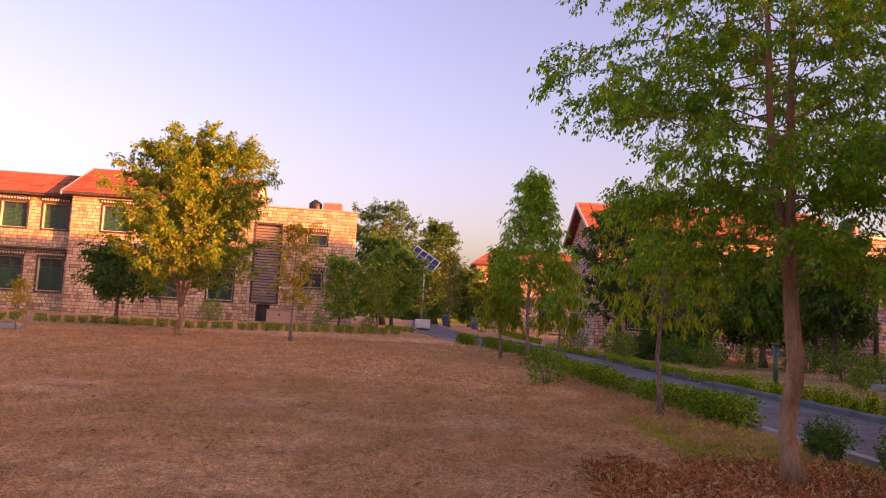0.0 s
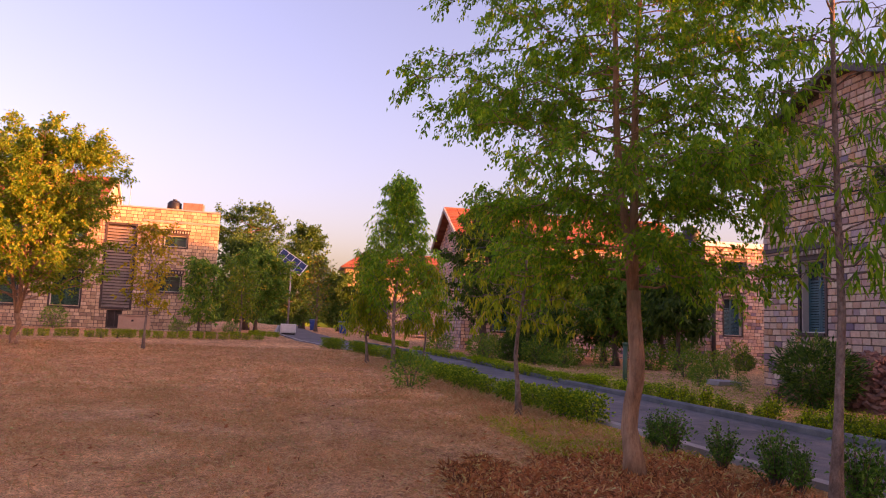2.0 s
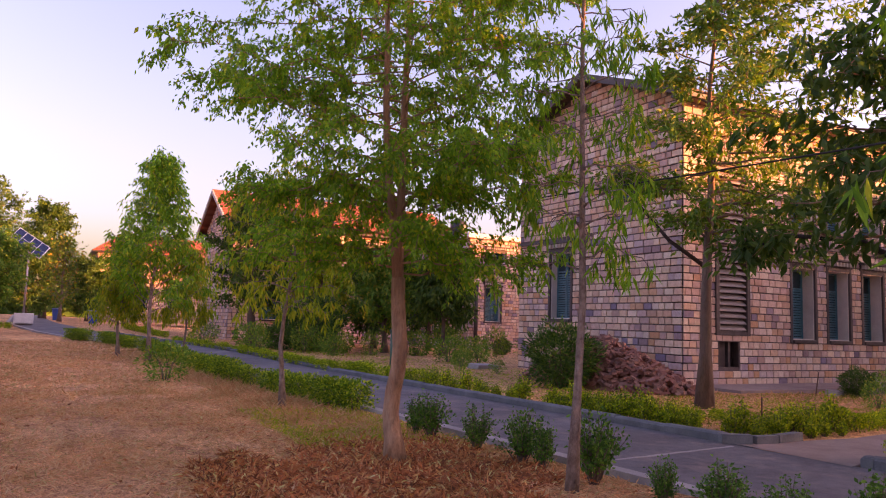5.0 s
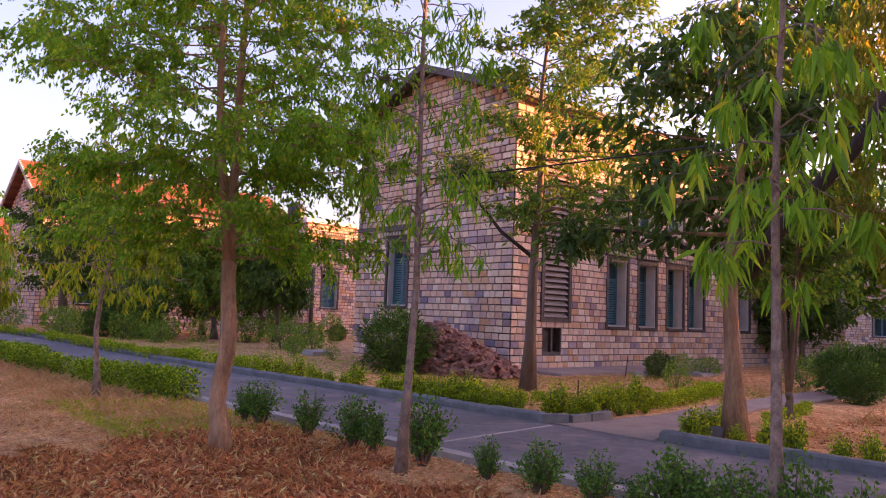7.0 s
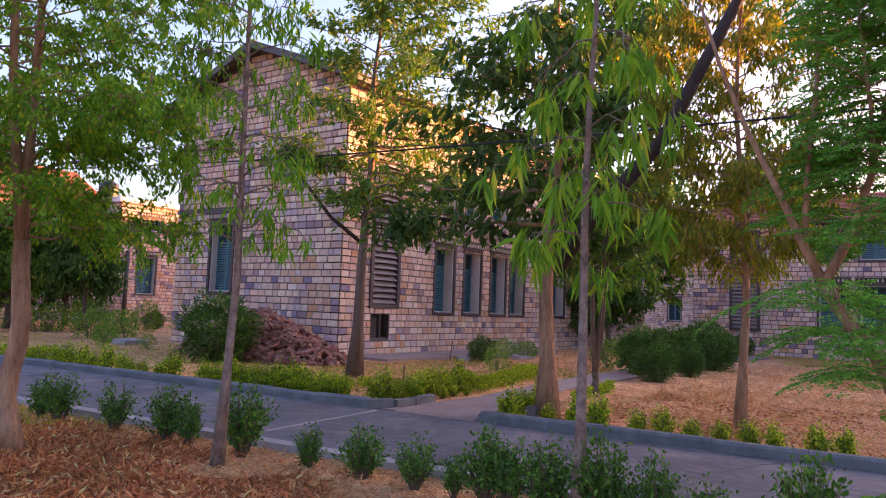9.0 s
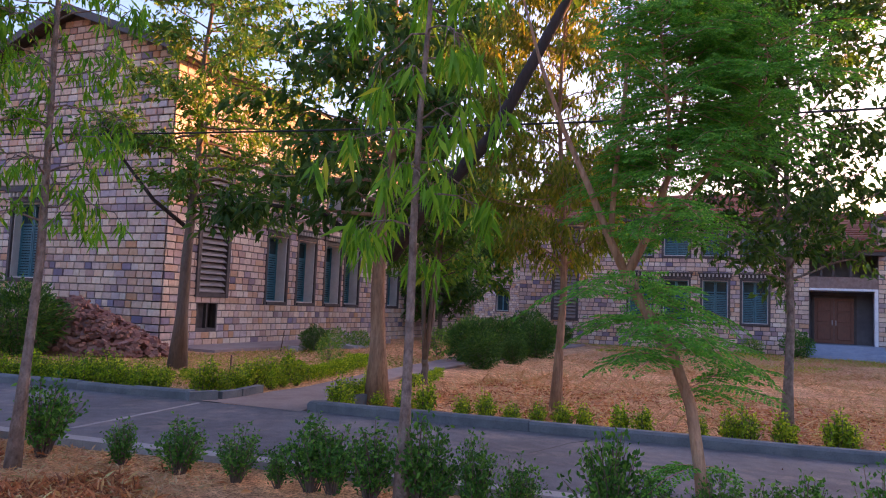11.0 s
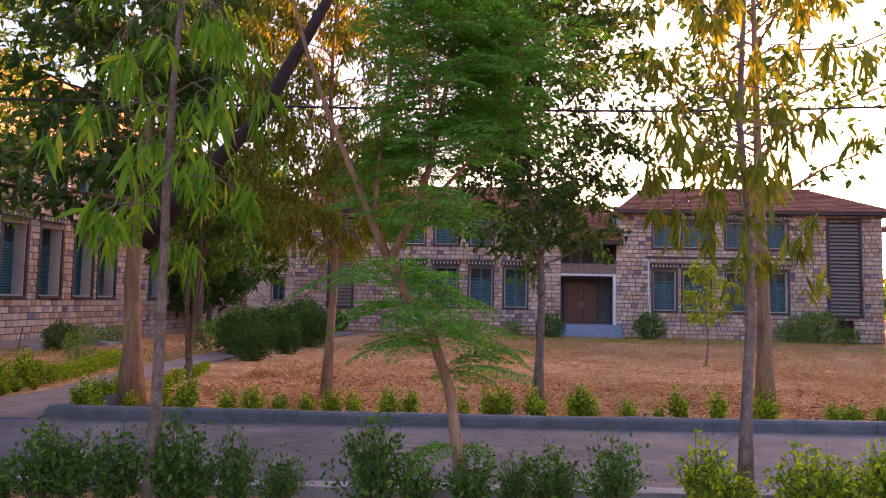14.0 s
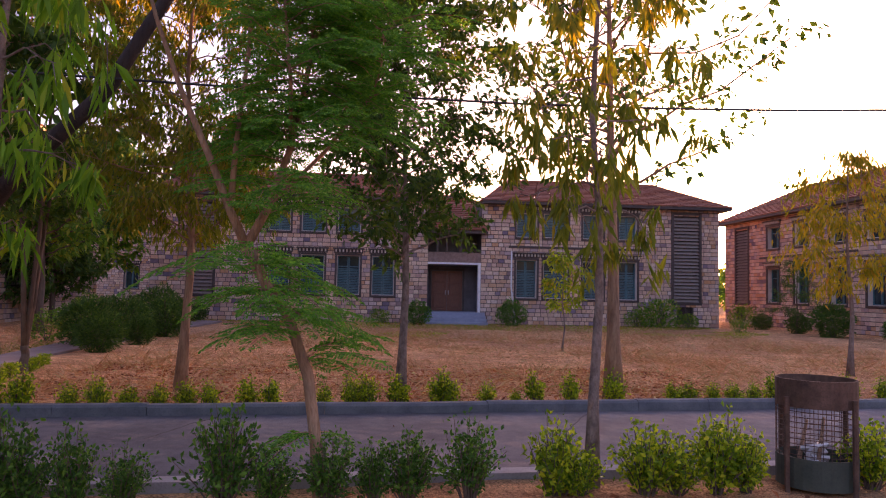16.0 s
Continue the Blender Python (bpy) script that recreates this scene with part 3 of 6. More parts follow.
def hip_roof(root, x0, x1, y0, y1, eave, ridge, axis, over=0.5, hip0=0.0, hip1=0.0, courses=16, tiles=None):
    """A tiled roof over a block; axis: which way the ridge runs; hip0, hip1: how far the ridge draws in at its ends (0: a gable)."""
    eave -= over * (ridge - eave) / (0.5 * ((y1 - y0) if axis == "x" else (x1 - x0)))
    x0, x1, y0, y1 = x0 - over, x1 + over, y0 - over, y1 + over
    s = Shape()
    if axis == "x":
        m = 0.5 * (y0 + y1)
        r0, r1 = (x0 + hip0, m, ridge), (x1 - hip1, m, ridge)
        roof_slope(s, (x0, y0, eave), (x1, y0, eave), r1, r0, courses, 1)
        roof_slope(s, (x1, y1, eave), (x0, y1, eave), r0, r1, courses, 1)
        if hip0:
            roof_slope(s, (x0, y1, eave), (x0, y0, eave), r0, r0, courses)
        if hip1:
            roof_slope(s, (x1, y0, eave), (x1, y1, eave), r1, r1, courses)
        bargeboards = [(x0, y0, y1, m, hip0), (x1, y0, y1, m, hip1)]
    else:
        m = 0.5 * (x0 + x1)
        r0, r1 = (m, y0 + hip0, ridge), (m, y1 - hip1, ridge)
        roof_slope(s, (x0, y1, eave), (x0, y0, eave), r0, r1, courses, 1)
        roof_slope(s, (x1, y0, eave), (x1, y1, eave), r1, r0, courses, 1)
        if hip0:
            roof_slope(s, (x0, y0, eave), (x1, y0, eave), r0, r0, courses)
        if hip1:
            roof_slope(s, (x1, y1, eave), (x0, y1, eave), r1, r1, courses)
    tiles = tiles or ROOF
    roof = part("roof", s.mesh("roof", tiles), root, "red tiled roof" if tiles is ROOF else "weathered grey-brown tiled roof")
    w, lo, hi = over - 0.04, eave - 0.16, eave - 0.02
    if over > 0.1:
        runs = []
        if axis == "x" or hip0:
            runs.append(((x0 + 0.03, y0 + 0.03, lo), (x1 - 0.03, y0 + w, hi)))
        if axis == "x" or hip1:
            runs.append(((x0 + 0.03, y1 - w, lo), (x1 - 0.03, y1 - 0.03, hi)))
        if axis == "y" or hip0:
            runs.append(((x0 + 0.03, y0 + w, lo), (x0 + w, y1 - w, hi)))
        if axis == "y" or hip1:
            runs.append(((x1 - w, y0 + w, lo), (x1 - 0.03, y1 - w, hi)))
        for a, b in runs:
            part("soffit", Shape().box(a, b).mesh("soffit", TRIM), roof)
    cap = Shape().tube([r0, r1], [0.09, 0.09], 8)
    part("ridge_cap", cap.mesh("ridge_cap", tiles), roof)
    if axis == "x":
        for xe, ya, yb, ym, h in bargeboards:
            if not h:
                for p, q in ((ya, ym), (yb, ym)):
                    v = [(xe + e, y, z) for e in (-0.05, 0.05) for y, z in ((p, eave - 0.2), (p, eave + 0.05), (q, ridge + 0.05), (q, ridge - 0.2))]
                    board = Shape().put(v, [(0, 1, 2, 3), (7, 6, 5, 4), (0, 4, 5, 1), (1, 5, 6, 2), (2, 6, 7, 3), (3, 7, 4, 0)])
                    part("bargeboard", board.mesh("bargeboard", PLASTER if tiles is ROOF else TRIM), roof)
    return roof


def glass_material():
    m, nt, b = node_mat("window_glass")
    n = noise_of(nt, 2.0, 3)
    nt.links.new(ramp(nt, n, [(0.3, (0.015, 0.03, 0.035)), (0.7, (0.03, 0.055, 0.06))]), b.inputs["Base Color"])
    b.inputs["Roughness"].default_value = 0.08
    return m


GLASS = glass_material()


def closing(root, x0, x1, y0, y1, z0, z1, which):
    """Plain walls on the sides that no one sees."""
    s = Shape()
    t = 0.3
    sides = {"n": ((x0, y1 - t, z0), (x1, y1, z1)), "s": ((x0, y0, z0), (x1, y0 + t, z1)), "w": ((x0, y0, z0), (x0 + t, y1, z1)), "e": ((x1 - t, y0, z0), (x1, y1, z1))}
    for k in which:
        s.box(*sides[k])
    part("rear_wall", s.mesh("rear_wall", MORTAR), root)


# All buildings keep their Empty at the origin of their own plan, on the ground.
def house_c():
    """The nearest house: stone gable end to the road, long side with louvre and deep windows."""
    h = thing("house", (16.0, 15.0, 0.0), "two-storey pink stone house with tiled gable roof and teal windows", "house", "campus houses")
    low = [(4.78, 5.92), (6.62, 7.76), (8.52, 9.66), (10.05, 11.2), (14.0, 15.1), (16.0, 17.1), (20.0, 21.1)]
    ops = [(1.42, 2.62, 1.62, 6.7), (1.42, 2.35, 0.55, 1.3)]
    ops += [(a, b, 1.42, 3.72) for a, b in low] + [(a, b, 5.0, 6.45) for a, b in low]
    wall(h, (0, 0), 0, 26, -0.2, 8.6, ops, thick=0.52, near=(0.0, 4.6), seed=11)
    louvre(h, (0, 0), 0, 1.42, 2.62, 1.62, 6.7)
    vent(h, (0, 0), 0, 1.42, 2.35, 0.55, 1.3)
    for a, b in low:
        window(h, (0, 0), 0, a, b, 1.42, 3.72, deep=0.44)
        window(h, (0, 0), 0, a, b, 5.0, 6.45, deep=0.44)
    ledge(h, (0, 0), 0, 3.9, 12.2, 4.36)
    gops = [(2.0, 3.15, 1.85, 4.2), (5.4, 6.2, 5.7, 6.6)]
    wall(h, (0, 8.2), -90, 8.2, -0.2, 8.6, gops, near=(4.2, 8.2), seed=12, gable=(4.1, 10.1))
    window(h, (0, 8.2), -90, 2.0, 3.15, 1.85, 4.2)
    window(h, (0, 8.2), -90, 5.4, 6.2, 5.7, 6.6, dentils=False)
    ledge(h, (0, 8.2), -90, 0.0, 3.4, 4.6)
    closing(h, 0, 26, 0.53, 8.2, -0.2, 8.6, "ne")
    hip_roof(h, 0, 26, 0, 8.2, 8.66, 10.2, "x", over=0.55, tiles=ROOFGREY)


def house_e():
    """The house across the lawn, with the porch."""
    h = thing("house", (38.0, 0.0, -0.14), "two-storey grey-pink stone house with tiled roofs, porch and blue steps", "house", "campus houses")
    at, yaw, top = (0, 11.0), -90, 6.72

    def u(y):
        return 11.0 - y * 1.02

    low = [(5.1, 4.0), (3.45, 2.26), (1.63, 0.47), (-0.15, -1.28), (-7.6, -8.7), (-9.05, -10.35), (-11.15, -12.25), (-13.1, -14.1)]
    low = [(u(a), u(b)) for a, b in low]
    pu0, pu1 = u(-3.0), u(-5.75)
    ops = [(u(8.9), u(7.75), 1.3, 6.0), (u(-16.1), u(-17.5), 1.35, 6.1), (u(-16.3), u(-17.2), 0.3, 1.1), (pu0, pu1, -0.2, 6.7)]
    ops += [(a, b, 1.42, 3.45) for a, b in low] + [(a, b, 4.65, 5.95) for a, b in low]
    wall(h, at, yaw, 30.0, -0.2, top, ops, near=(12.3, 16.8), seed=21)
    for a, b in low:
        window(h, at, yaw, a, b, 1.42, 3.45)
        window(h, at, yaw, a, b, 4.65, 5.95)
    louvre(h, at, yaw, u(8.9), u(7.75), 1.3, 6.0)
    louvre(h, at, yaw, u(-16.1), u(-17.5), 1.35, 6.1)
    vent(h, at, yaw, u(-16.3), u(-17.2), 0.3, 1.1)
    ledge(h, at, yaw, u(-7.2), u(-14.6), 4.06)
    m = pose(at[0], at[1], 0, 0, 0, yaw)
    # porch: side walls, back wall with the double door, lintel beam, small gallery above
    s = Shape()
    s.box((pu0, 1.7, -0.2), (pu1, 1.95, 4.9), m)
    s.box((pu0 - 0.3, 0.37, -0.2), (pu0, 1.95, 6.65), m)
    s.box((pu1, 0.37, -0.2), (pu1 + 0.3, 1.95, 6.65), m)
    # the dark grey of these walls stands in for shade inside the porch
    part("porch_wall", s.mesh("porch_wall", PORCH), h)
    part("porch_floor", Shape().box((pu0, -0.05, -0.2), (pu1, 1.7, 0.62), m).mesh("porch_floor", STEPS), h)
    d0, d1 = pu0 + 0.35, pu0 + 2.05
    door = part("door", Shape().box((d0 - 0.1, 1.6, 0.62), (d0, 1.7, 2.95), m).box((d1, 1.6, 0.62), (d1 + 0.1, 1.7, 2.95), m).box((d0, 1.6, 2.82), (d1, 1.7, 2.95), m).mesh("door", TRIM), h)
    for k in (0, 1):
        a, b = d0 + k * 0.5 * (d1 - d0) + 0.01, d0 + (k + 1) * 0.5 * (d1 - d0) - 0.01
        leaf = Shape().box((a, 1.63, 0.64), (b, 1.68, 2.8), m)
        for z_a, z_b in ((0.8, 1.5), (1.65, 2.1), (2.2, 2.68)):
            leaf.box((a + 0.12, 1.605, z_a), (b - 0.12, 1.63, z_b), m, 0.02)
        lf = part("door_leaf", leaf.mesh("door_leaf", DOORWOOD), door, "red-brown panelled door leaf")
        hu = b - 0.07 if k == 0 else a + 0.07
        part("door_handle", Shape().box((hu - 0.015, 1.58, 1.5), (hu + 0.015, 1.63, 1.75), m).mesh("door_handle", STEEL), lf)
    part("porch_beam", Shape().box((pu0, -0.02, 3.12), (pu1, 0.3, 3.22), m).mesh("porch_beam", WHITEPAINT), h)
    part("porch_post", Shape().box((pu1 - 0.14, -0.02, 0.62), (pu1 - 0.002, 0.3, 3.12), m).mesh("porch_post", WHITEPAINT), h)
    par = Shape()
    par.box((pu0, 0.02, 3.22), (pu1, 0.28, 3.75), m)
    part("gallery_parapet", par.mesh("gallery_parapet", BRICKWALL), h)
    part("gallery_floor", Shape().box((pu0, 0.3, 3.1), (pu1, 1.7, 3.24), m).mesh("gallery_floor", CONCRETE), h)
    for k in (0.18, 0.36, 0.62):
        u_p = pu0 + (pu1 - pu0) * k
        part("gallery_post", Shape().box((u_p - 0.05, 0.08, 3.75), (u_p + 0.05, 0.2, 4.7), m).mesh("gallery_post", TRIM), h)
    for i in range(4):
        part("step", Shape().box((pu0 - 0.15, -0.35 * (4 - i), -0.2), (pu1 + 0.2, -0.35 * (3 - i) - 0.06 if i < 3 else -0.06, 0.155 * (i + 1)), m, 0.006).mesh("step", STEPS), h)
    lean = Shape()
    roof_slope(lean, m @ Vector((pu0 - 0.35, -0.55, 4.9)), m @ Vector((pu1 + 0.3, -0.55, 4.9)), m @ Vector((pu1 + 0.3, 2.9, 6.75)), m @ Vector((pu0 - 0.35, 2.9, 6.75)), 14, 1)
    deck = Shape().put([m @ Vector(p) for p in ((pu0 - 0.3, -0.5, 4.86), (pu1 + 0.25, -0.5, 4.86), (pu1 + 0.25, 2.9, 6.68), (pu0 - 0.3, 2.9, 6.68), (pu0 - 0.3, -0.5, 4.89), (pu1 + 0.25, -0.5, 4.89), (pu1 + 0.25, 2.9, 6.72), (pu0 - 0.3, 2.9, 6.72))],
                       [(0, 3, 2, 1), (4, 5, 6, 7), (0, 1, 5, 4), (1, 2, 6, 5), (2, 3, 7, 6), (3, 0, 4, 7)])
    lr = part("porch_roof", deck.mesh("porch_roof", TRIM), h, "low red tiled porch roof")
    for k in range(0, len(lean.v), 8):
        part("tile", mesh_of("tile", lean.v[k:k + 8], [(0, 1, 5, 4), (4, 5, 6, 7), (1, 2, 6, 5), (3, 0, 4, 7), (0, 3, 2, 1)], ROOF), lr)
    part("soffit", Shape().box((pu0 - 0.33, -0.5, 4.74), (pu1 + 0.28, -0.005, 4.86), m).mesh("soffit", TRIM), lr)
    pipe = Shape().tube([m @ Vector((u(-7.35), -0.06, 3.9)), m @ Vector((u(-7.35), -0.06, 2.0)), m @ Vector((u(-7.6), -0.07, 0.0))], [0.04] * 3, 8)
    part("drain_pipe", pipe.mesh("drain_pipe", WHITEPAINT, True), h)
    closing(h, 0.36, 9, -19.0, 11.0, -0.2, top, "nse")
    hip_roof(h, 0, 9, -19.0, -6.4, top, 8.35, "y", over=0.55, hip0=2.2, hip1=2.2)
    hip_roof(h, 0, 9, -2.2, 11.0, top, 8.35, "y", over=0.55, hip0=2.2, hip1=2.2)
    hip_roof(h, 2.8, 9, -6.9, -1.7, top - 0.1, 7.5, "y", over=0.02, hip0=1.5, hip1=1.5)


def house_f():
    """The house on the far side of the lawn, its long wall facing it."""
    h = thing("house", (47.0, -24.0, -0.14), "two-storey stone house with tiled roof, seen against the low sun", "house", "campus houses")
    at, yaw = (0, 0), 180
    low = [(5.2, 6.5), (8.0, 9.3), (11.2, 12.5), (14.0, 15.3), (18.0, 19.3)]
    ops = [(1.5, 3.0, 1.35, 6.1), (1.5, 2.6, 0.3, 1.1)] + [(a, b, 1.42, 3.45) for a, b in low] + [(a, b, 4.65, 5.95) for a, b in low]
    wall(h, at, yaw, 24, -0.2, 6.95, ops, seed=31)
    louvre(h, at, yaw, 1.5, 3.0, 1.35, 6.1)
    vent(h, at, yaw, 1.5, 2.6, 0.3, 1.1)
    for a, b in low:
        window(h, at, yaw, a, b, 1.42, 3.45, slats=False)
        window(h, at, yaw, a, b, 4.65, 5.95, slats=False)
    ledge(h, at, yaw, 4.4, 13.4, 4.06)
    closing(h, -24, 0, -9, -0.36, -0.2, 6.95, "swe")
    hip_roof(h, -24, 0, -9, 0, 6.97, 9.1, "x", over=0.6, hip0=2.5, hip1=2.5)


def house_a():
    """The house across the dry field: tiled wing and flat-roofed stair block."""
    h = thing("house", (-6.0, 48.0, 0.5), "two-storey sunlit stone house, tiled wing beside flat-roofed block", "house", "campus houses")
    h.rotation_euler.z, h.scale.x = radians(7), 0.955
    # stair block
    blk = [(0.35 + 0.0, 2.0, 1.4, 6.5), (0.7, 1.6, 0.2, 1.2), (3.8, 5.2, 5.35, 6.05), (3.6, 5.0, 2.5, 3.5)]
    wall(h, (-7.15, 0), 0, 7.15, -0.3, 7.75, blk, seed=41, stone=SANDSTONE)
    louvre(h, (-7.15, 0), 0, 0.35, 2.0, 1.4, 6.5)
    vent(h, (-7.15, 0), 0, 0.7, 1.6, 0.2, 1.2)
    window(h, (-7.15, 0), 0, 3.8, 5.2, 5.35, 6.05, GREENPAINT, slats=False)
    window(h, (-7.15, 0), 0, 3.6, 5.0, 2.5, 3.5, GREENPAINT, slats=False)
    ledge(h, (-7.15, 0), 0, 2.4, 7.15, 6.85, 0.10, 0.12, CONCRETE)
    ledge(h, (-7.15, 0), 0, -0.05, 7.2, 7.66, 0.12, 0.10, CONCRETE)
    wall(h, (0, 0), 90, 9, -0.3, 7.75, [], seed=44, stone=SANDSTONE)
    part("flat_roof", Shape().box((-7.1, 0.36, 7.1), (-0.36, 9, 7.25)).mesh("flat_roof", CONCRETE), h)
    # tiled wing
    wing = [(2.0, 3.7), (5.6, 7.3), (9.2, 10.9)]
    wops = [(a, b, 1.35, 3.5) for a, b in wing] + [(a, b, 5.4, 7.05) for a, b in wing]
    wall(h, (-19.0, 0), 0, 11.85, -0.3, 7.8, wops, seed=42, stone=SANDSTONE)
    for a, b in wing:
        window(h, (-19.0, 0), 0, a, b, 1.35, 3.5, GREENPAINT)
        window(h, (-19.0, 0), 0, a, b, 5.4, 7.05, GREENPAINT)
    back = [(2.0, 3.7), (5.0, 6.7), (8.0, 9.7), (12.7, 14.4), (15.4, 17.0)]
    bops = [(a, b, 1.35, 3.5) for a, b in back] + [(a, b, 5.4, 7.05) for a, b in back]
    wall(h, (-36.6, 1.0), 0, 17.6, -0.3, 7.7, bops, seed=43, stone=SANDSTONE)
    for a, b in back:
        window(h, (-36.6, 1.0), 0, a, b, 1.35, 3.5, GREENPAINT)
        window(h, (-36.6, 1.0), 0, a, b, 5.4, 7.05, GREENPAINT)
    ledge(h, (-36.6, 1.0), 0, 12.0, 17.6, 4.0, 0.35, 0.14)
    wall(h, (-19.0, 1.0), -90, 1.0, -0.3, 7.7, [], seed=45, stone=SANDSTONE)
    closing(h, -36.6, 0, 1.4, 9, -0.3, 7.7, "nw")
    part("gable_wall", Shape().put([(-7.1, 0.2, 7.8), (-7.1, 8.8, 7.8), (-7.1, 4.5, 9.6), (-7.35, 0.2, 7.8), (-7.35, 8.8, 7.8), (-7.35, 4.5, 9.6)],
                                   [(0, 1, 2), (5, 4, 3), (0, 2, 5, 3), (1, 4, 5, 2)]).mesh("gable_wall", SANDSTONE), h)
    hip_roof(h, -19.0, -7.6, 0, 9, 8.0, 10.1, "x", over=0.55)
    hip_roof(h, -36.6, -19.6, 1.0, 9.4, 7.9, 9.6, "x", over=0.6)


def house_d():
    """The house behind the nearest one: gabled wing and flat-roofed block."""
    h = thing("house", (9.5, 44.5, -0.2), "two-storey stone house with red gable roof and flat-roofed block", "house", "campus houses")
    wing = [(2.0, 3.3), (5.2, 6.5), (8.4, 9.7), (11.5, 12.8)]
    wall(h, (0, 0), 0, 15.2, -0.2, 7.7, [(a, b, 1.6, 3.9) for a, b in wing] + [(a, b, 5.2, 6.6) for a, b in wing], seed=51)
    for a, b in wing:
        window(h, (0, 0), 0, a, b, 1.6, 3.9)
        window(h, (0, 0), 0, a, b, 5.2, 6.6)
    wall(h, (0, 8.5), -90, 8.5, -0.2, 7.7, [], seed=52, gable=(4.25, 9.8))
    hip_roof(h, 0, 15.2, 0, 8.5, 7.75, 9.95, "x", over=0.6)
    # flat block
    ops = [(1.35, 2.6, 1.95, 4.3), (1.4, 2.9, 6.0, 6.75), (5.0, 6.2, 1.95, 4.3)]
    wall(h, (15.3, -2.4), 0, 9.0, -0.2, 7.9, ops, seed=53)
    window(h, (15.3, -2.4), 0, 1.35, 2.6, 1.95, 4.3)
    window(h, (15.3, -2.4), 0, 1.4, 2.9, 6.0, 6.75, slats=False)
    window(h, (15.3, -2.4), 0, 5.0, 6.2, 1.95, 4.3)
    ledge(h, (15.3, -2.4), 0, -0.1, 9.0, 5.2, 0.12, 0.14)
    ledge(h, (15.3, -2.4), 0, -0.15, 9.1, 7.6, 0.2, 0.32, WHITEPAINT)
    wall(h, (15.3, 6.0), -90, 8.4, -0.2, 7.9, [], seed=54)
    ledge(h, (15.3, 6.0), -90, -0.1, 8.6, 7.6, 0.2, 0.32, WHITEPAINT)
    part("flat_roof", Shape().box((15.6, -2.0, 7.3), (24.3, 8.5, 7.45)).mesh("flat_roof", CONCRETE), h)
    pipe = Shape().tube([(15.9, -2.5, 4.6), (15.9, -2.5, 0.0)], [0.14, 0.14], 8)
    part("drain_pipe", pipe.mesh("drain_pipe", TRIM, True), h)
    closing(h, 0, 24.3, 0.36, 8.5, -0.2, 7.7, "ne")


def house_b():
    h = thing("house", (4.3, 90.0, 0.6), "distant stone house with a red tiled roof", "house", "campus houses")
    wops = [(4.0, 5.5, 1.4, 3.6), (8.0, 9.5, 1.4, 3.6)]
    wall(h, (0, 0), 0, 14, -0.2, 8.0, wops, seed=61, stone=SANDSTONE)
    for a, b, c, d in wops:
        window(h, (0, 0), 0, a, b, c, d, slats=False)
    wall(h, (0, 9), -90, 9, -0.2, 8.0, [], seed=62, stone=SANDSTONE)
    closing(h, 0, 14, 0.36, 9, -0.2, 8.0, "ne")
    hip_roof(h, 0, 14, 0, 9, 8.05, 10.1, "x", over=0.6, hip0=3.0, hip1=3.0)


def shading_house():
    """An unseen long house, added east of the others to keep low sun off their walls."""
    h = thing("house", (68.0, 31.0, -0.14), "unseen long stone house, added to shade the houses west of it", "house", "campus houses")
    wops = [(u, u + 1.2, 1.4, 3.5) for u in range(3, 40, 6)]
    wall(h, (0, 0), -90, 42, -0.2, 8.4, wops, seed=71)
    for a, b, c, d in wops:
        window(h, (0, 0), -90, a, b, c, d, slats=False)
    closing(h, 0.36, 9, -42, 0, -0.2, 8.4, "nse")
    hip_roof(h, 0, 9, -42, 0, 8.4, 11.0, "y", over=0.5, hip0=2.0, hip1=2.0)
    # second unseen copy, added to shade the distant house to the north
    copy_thing(h, pose(69.0, 78.0, -0.14))


make_ground()
make_road()
make_joint()
make_kerb()
make_path()
house_c()
house_e()
house_f()
house_a()
house_d()
house_b()
shading_house()


# ---- plants ----
def unit(a):
    return a / np.maximum(np.linalg.norm(a, axis=-1, keepdims=True), 1e-6)


def leaf_arrays(p, d, length, width, rng, fold=0.22):
    """Four-cornered leaves, creased along the midrib, from bases p along d."""
    n = len(p)
    d = unit(d)
    side = unit(np.cross(d, rng.normal(size=(n, 3))))
    up = np.cross(side, d)
    length, width = length.reshape(-1, 1), width.reshape(-1, 1)
    mid = p + d * length * 0.45
    tip = p + d * length - np.array([0, 0, 1.0]) * length * 0.12
    v = np.stack([p, mid + side * width / 2 + up * width * fold, tip, mid - side * width / 2 + up * width * fold], 1).reshape(-1, 3)
    k = np.arange(n)[:, None] * 4
    f = np.concatenate([k + [0, 1, 2], k + [0, 2, 3]])
    return v, f


class Foliage:
    def __init__(self, seed):
        self.rng = np.random.default_rng(seed)
        self.p, self.d, self.l, self.w = [], [], [], []

    def along(self, a, b, n, leaf, hang, spread=0.8):
        """n leaves along a twig from a to b."""
        a, b = np.array(a), np.array(b)
        t = self.rng.uniform(0.1, 1.0, (n, 1))
        d = unit(unit(b - a) * 0.6 + self.rng.normal(size=(n, 3)) * spread)
        d = d * (1 - hang) + np.array([0, 0, -1.0]) * hang
        self.p.append(a + (b - a) * t + self.rng.normal(size=(n, 3)) * (0.015 + 0.3 * leaf[0]))
        self.d.append(d)
        k = self.rng.uniform(0.65, 1.25, n)
        self.l.append(leaf[0] * k)
        self.w.append(leaf[1] * k)

    def cloud(self, p, d, leaf):
        k = self.rng.uniform(0.65, 1.25, len(p))
        self.p.append(p)
        self.d.append(d)
        self.l.append(leaf[0] * k)
        self.w.append(leaf[1] * k)

    def mesh(self, name, material):
        v, f = leaf_arrays(np.concatenate(self.p), np.concatenate(self.d), np.concatenate(self.l), np.concatenate(self.w), self.rng)
        return mesh_of(name, v, f, material)


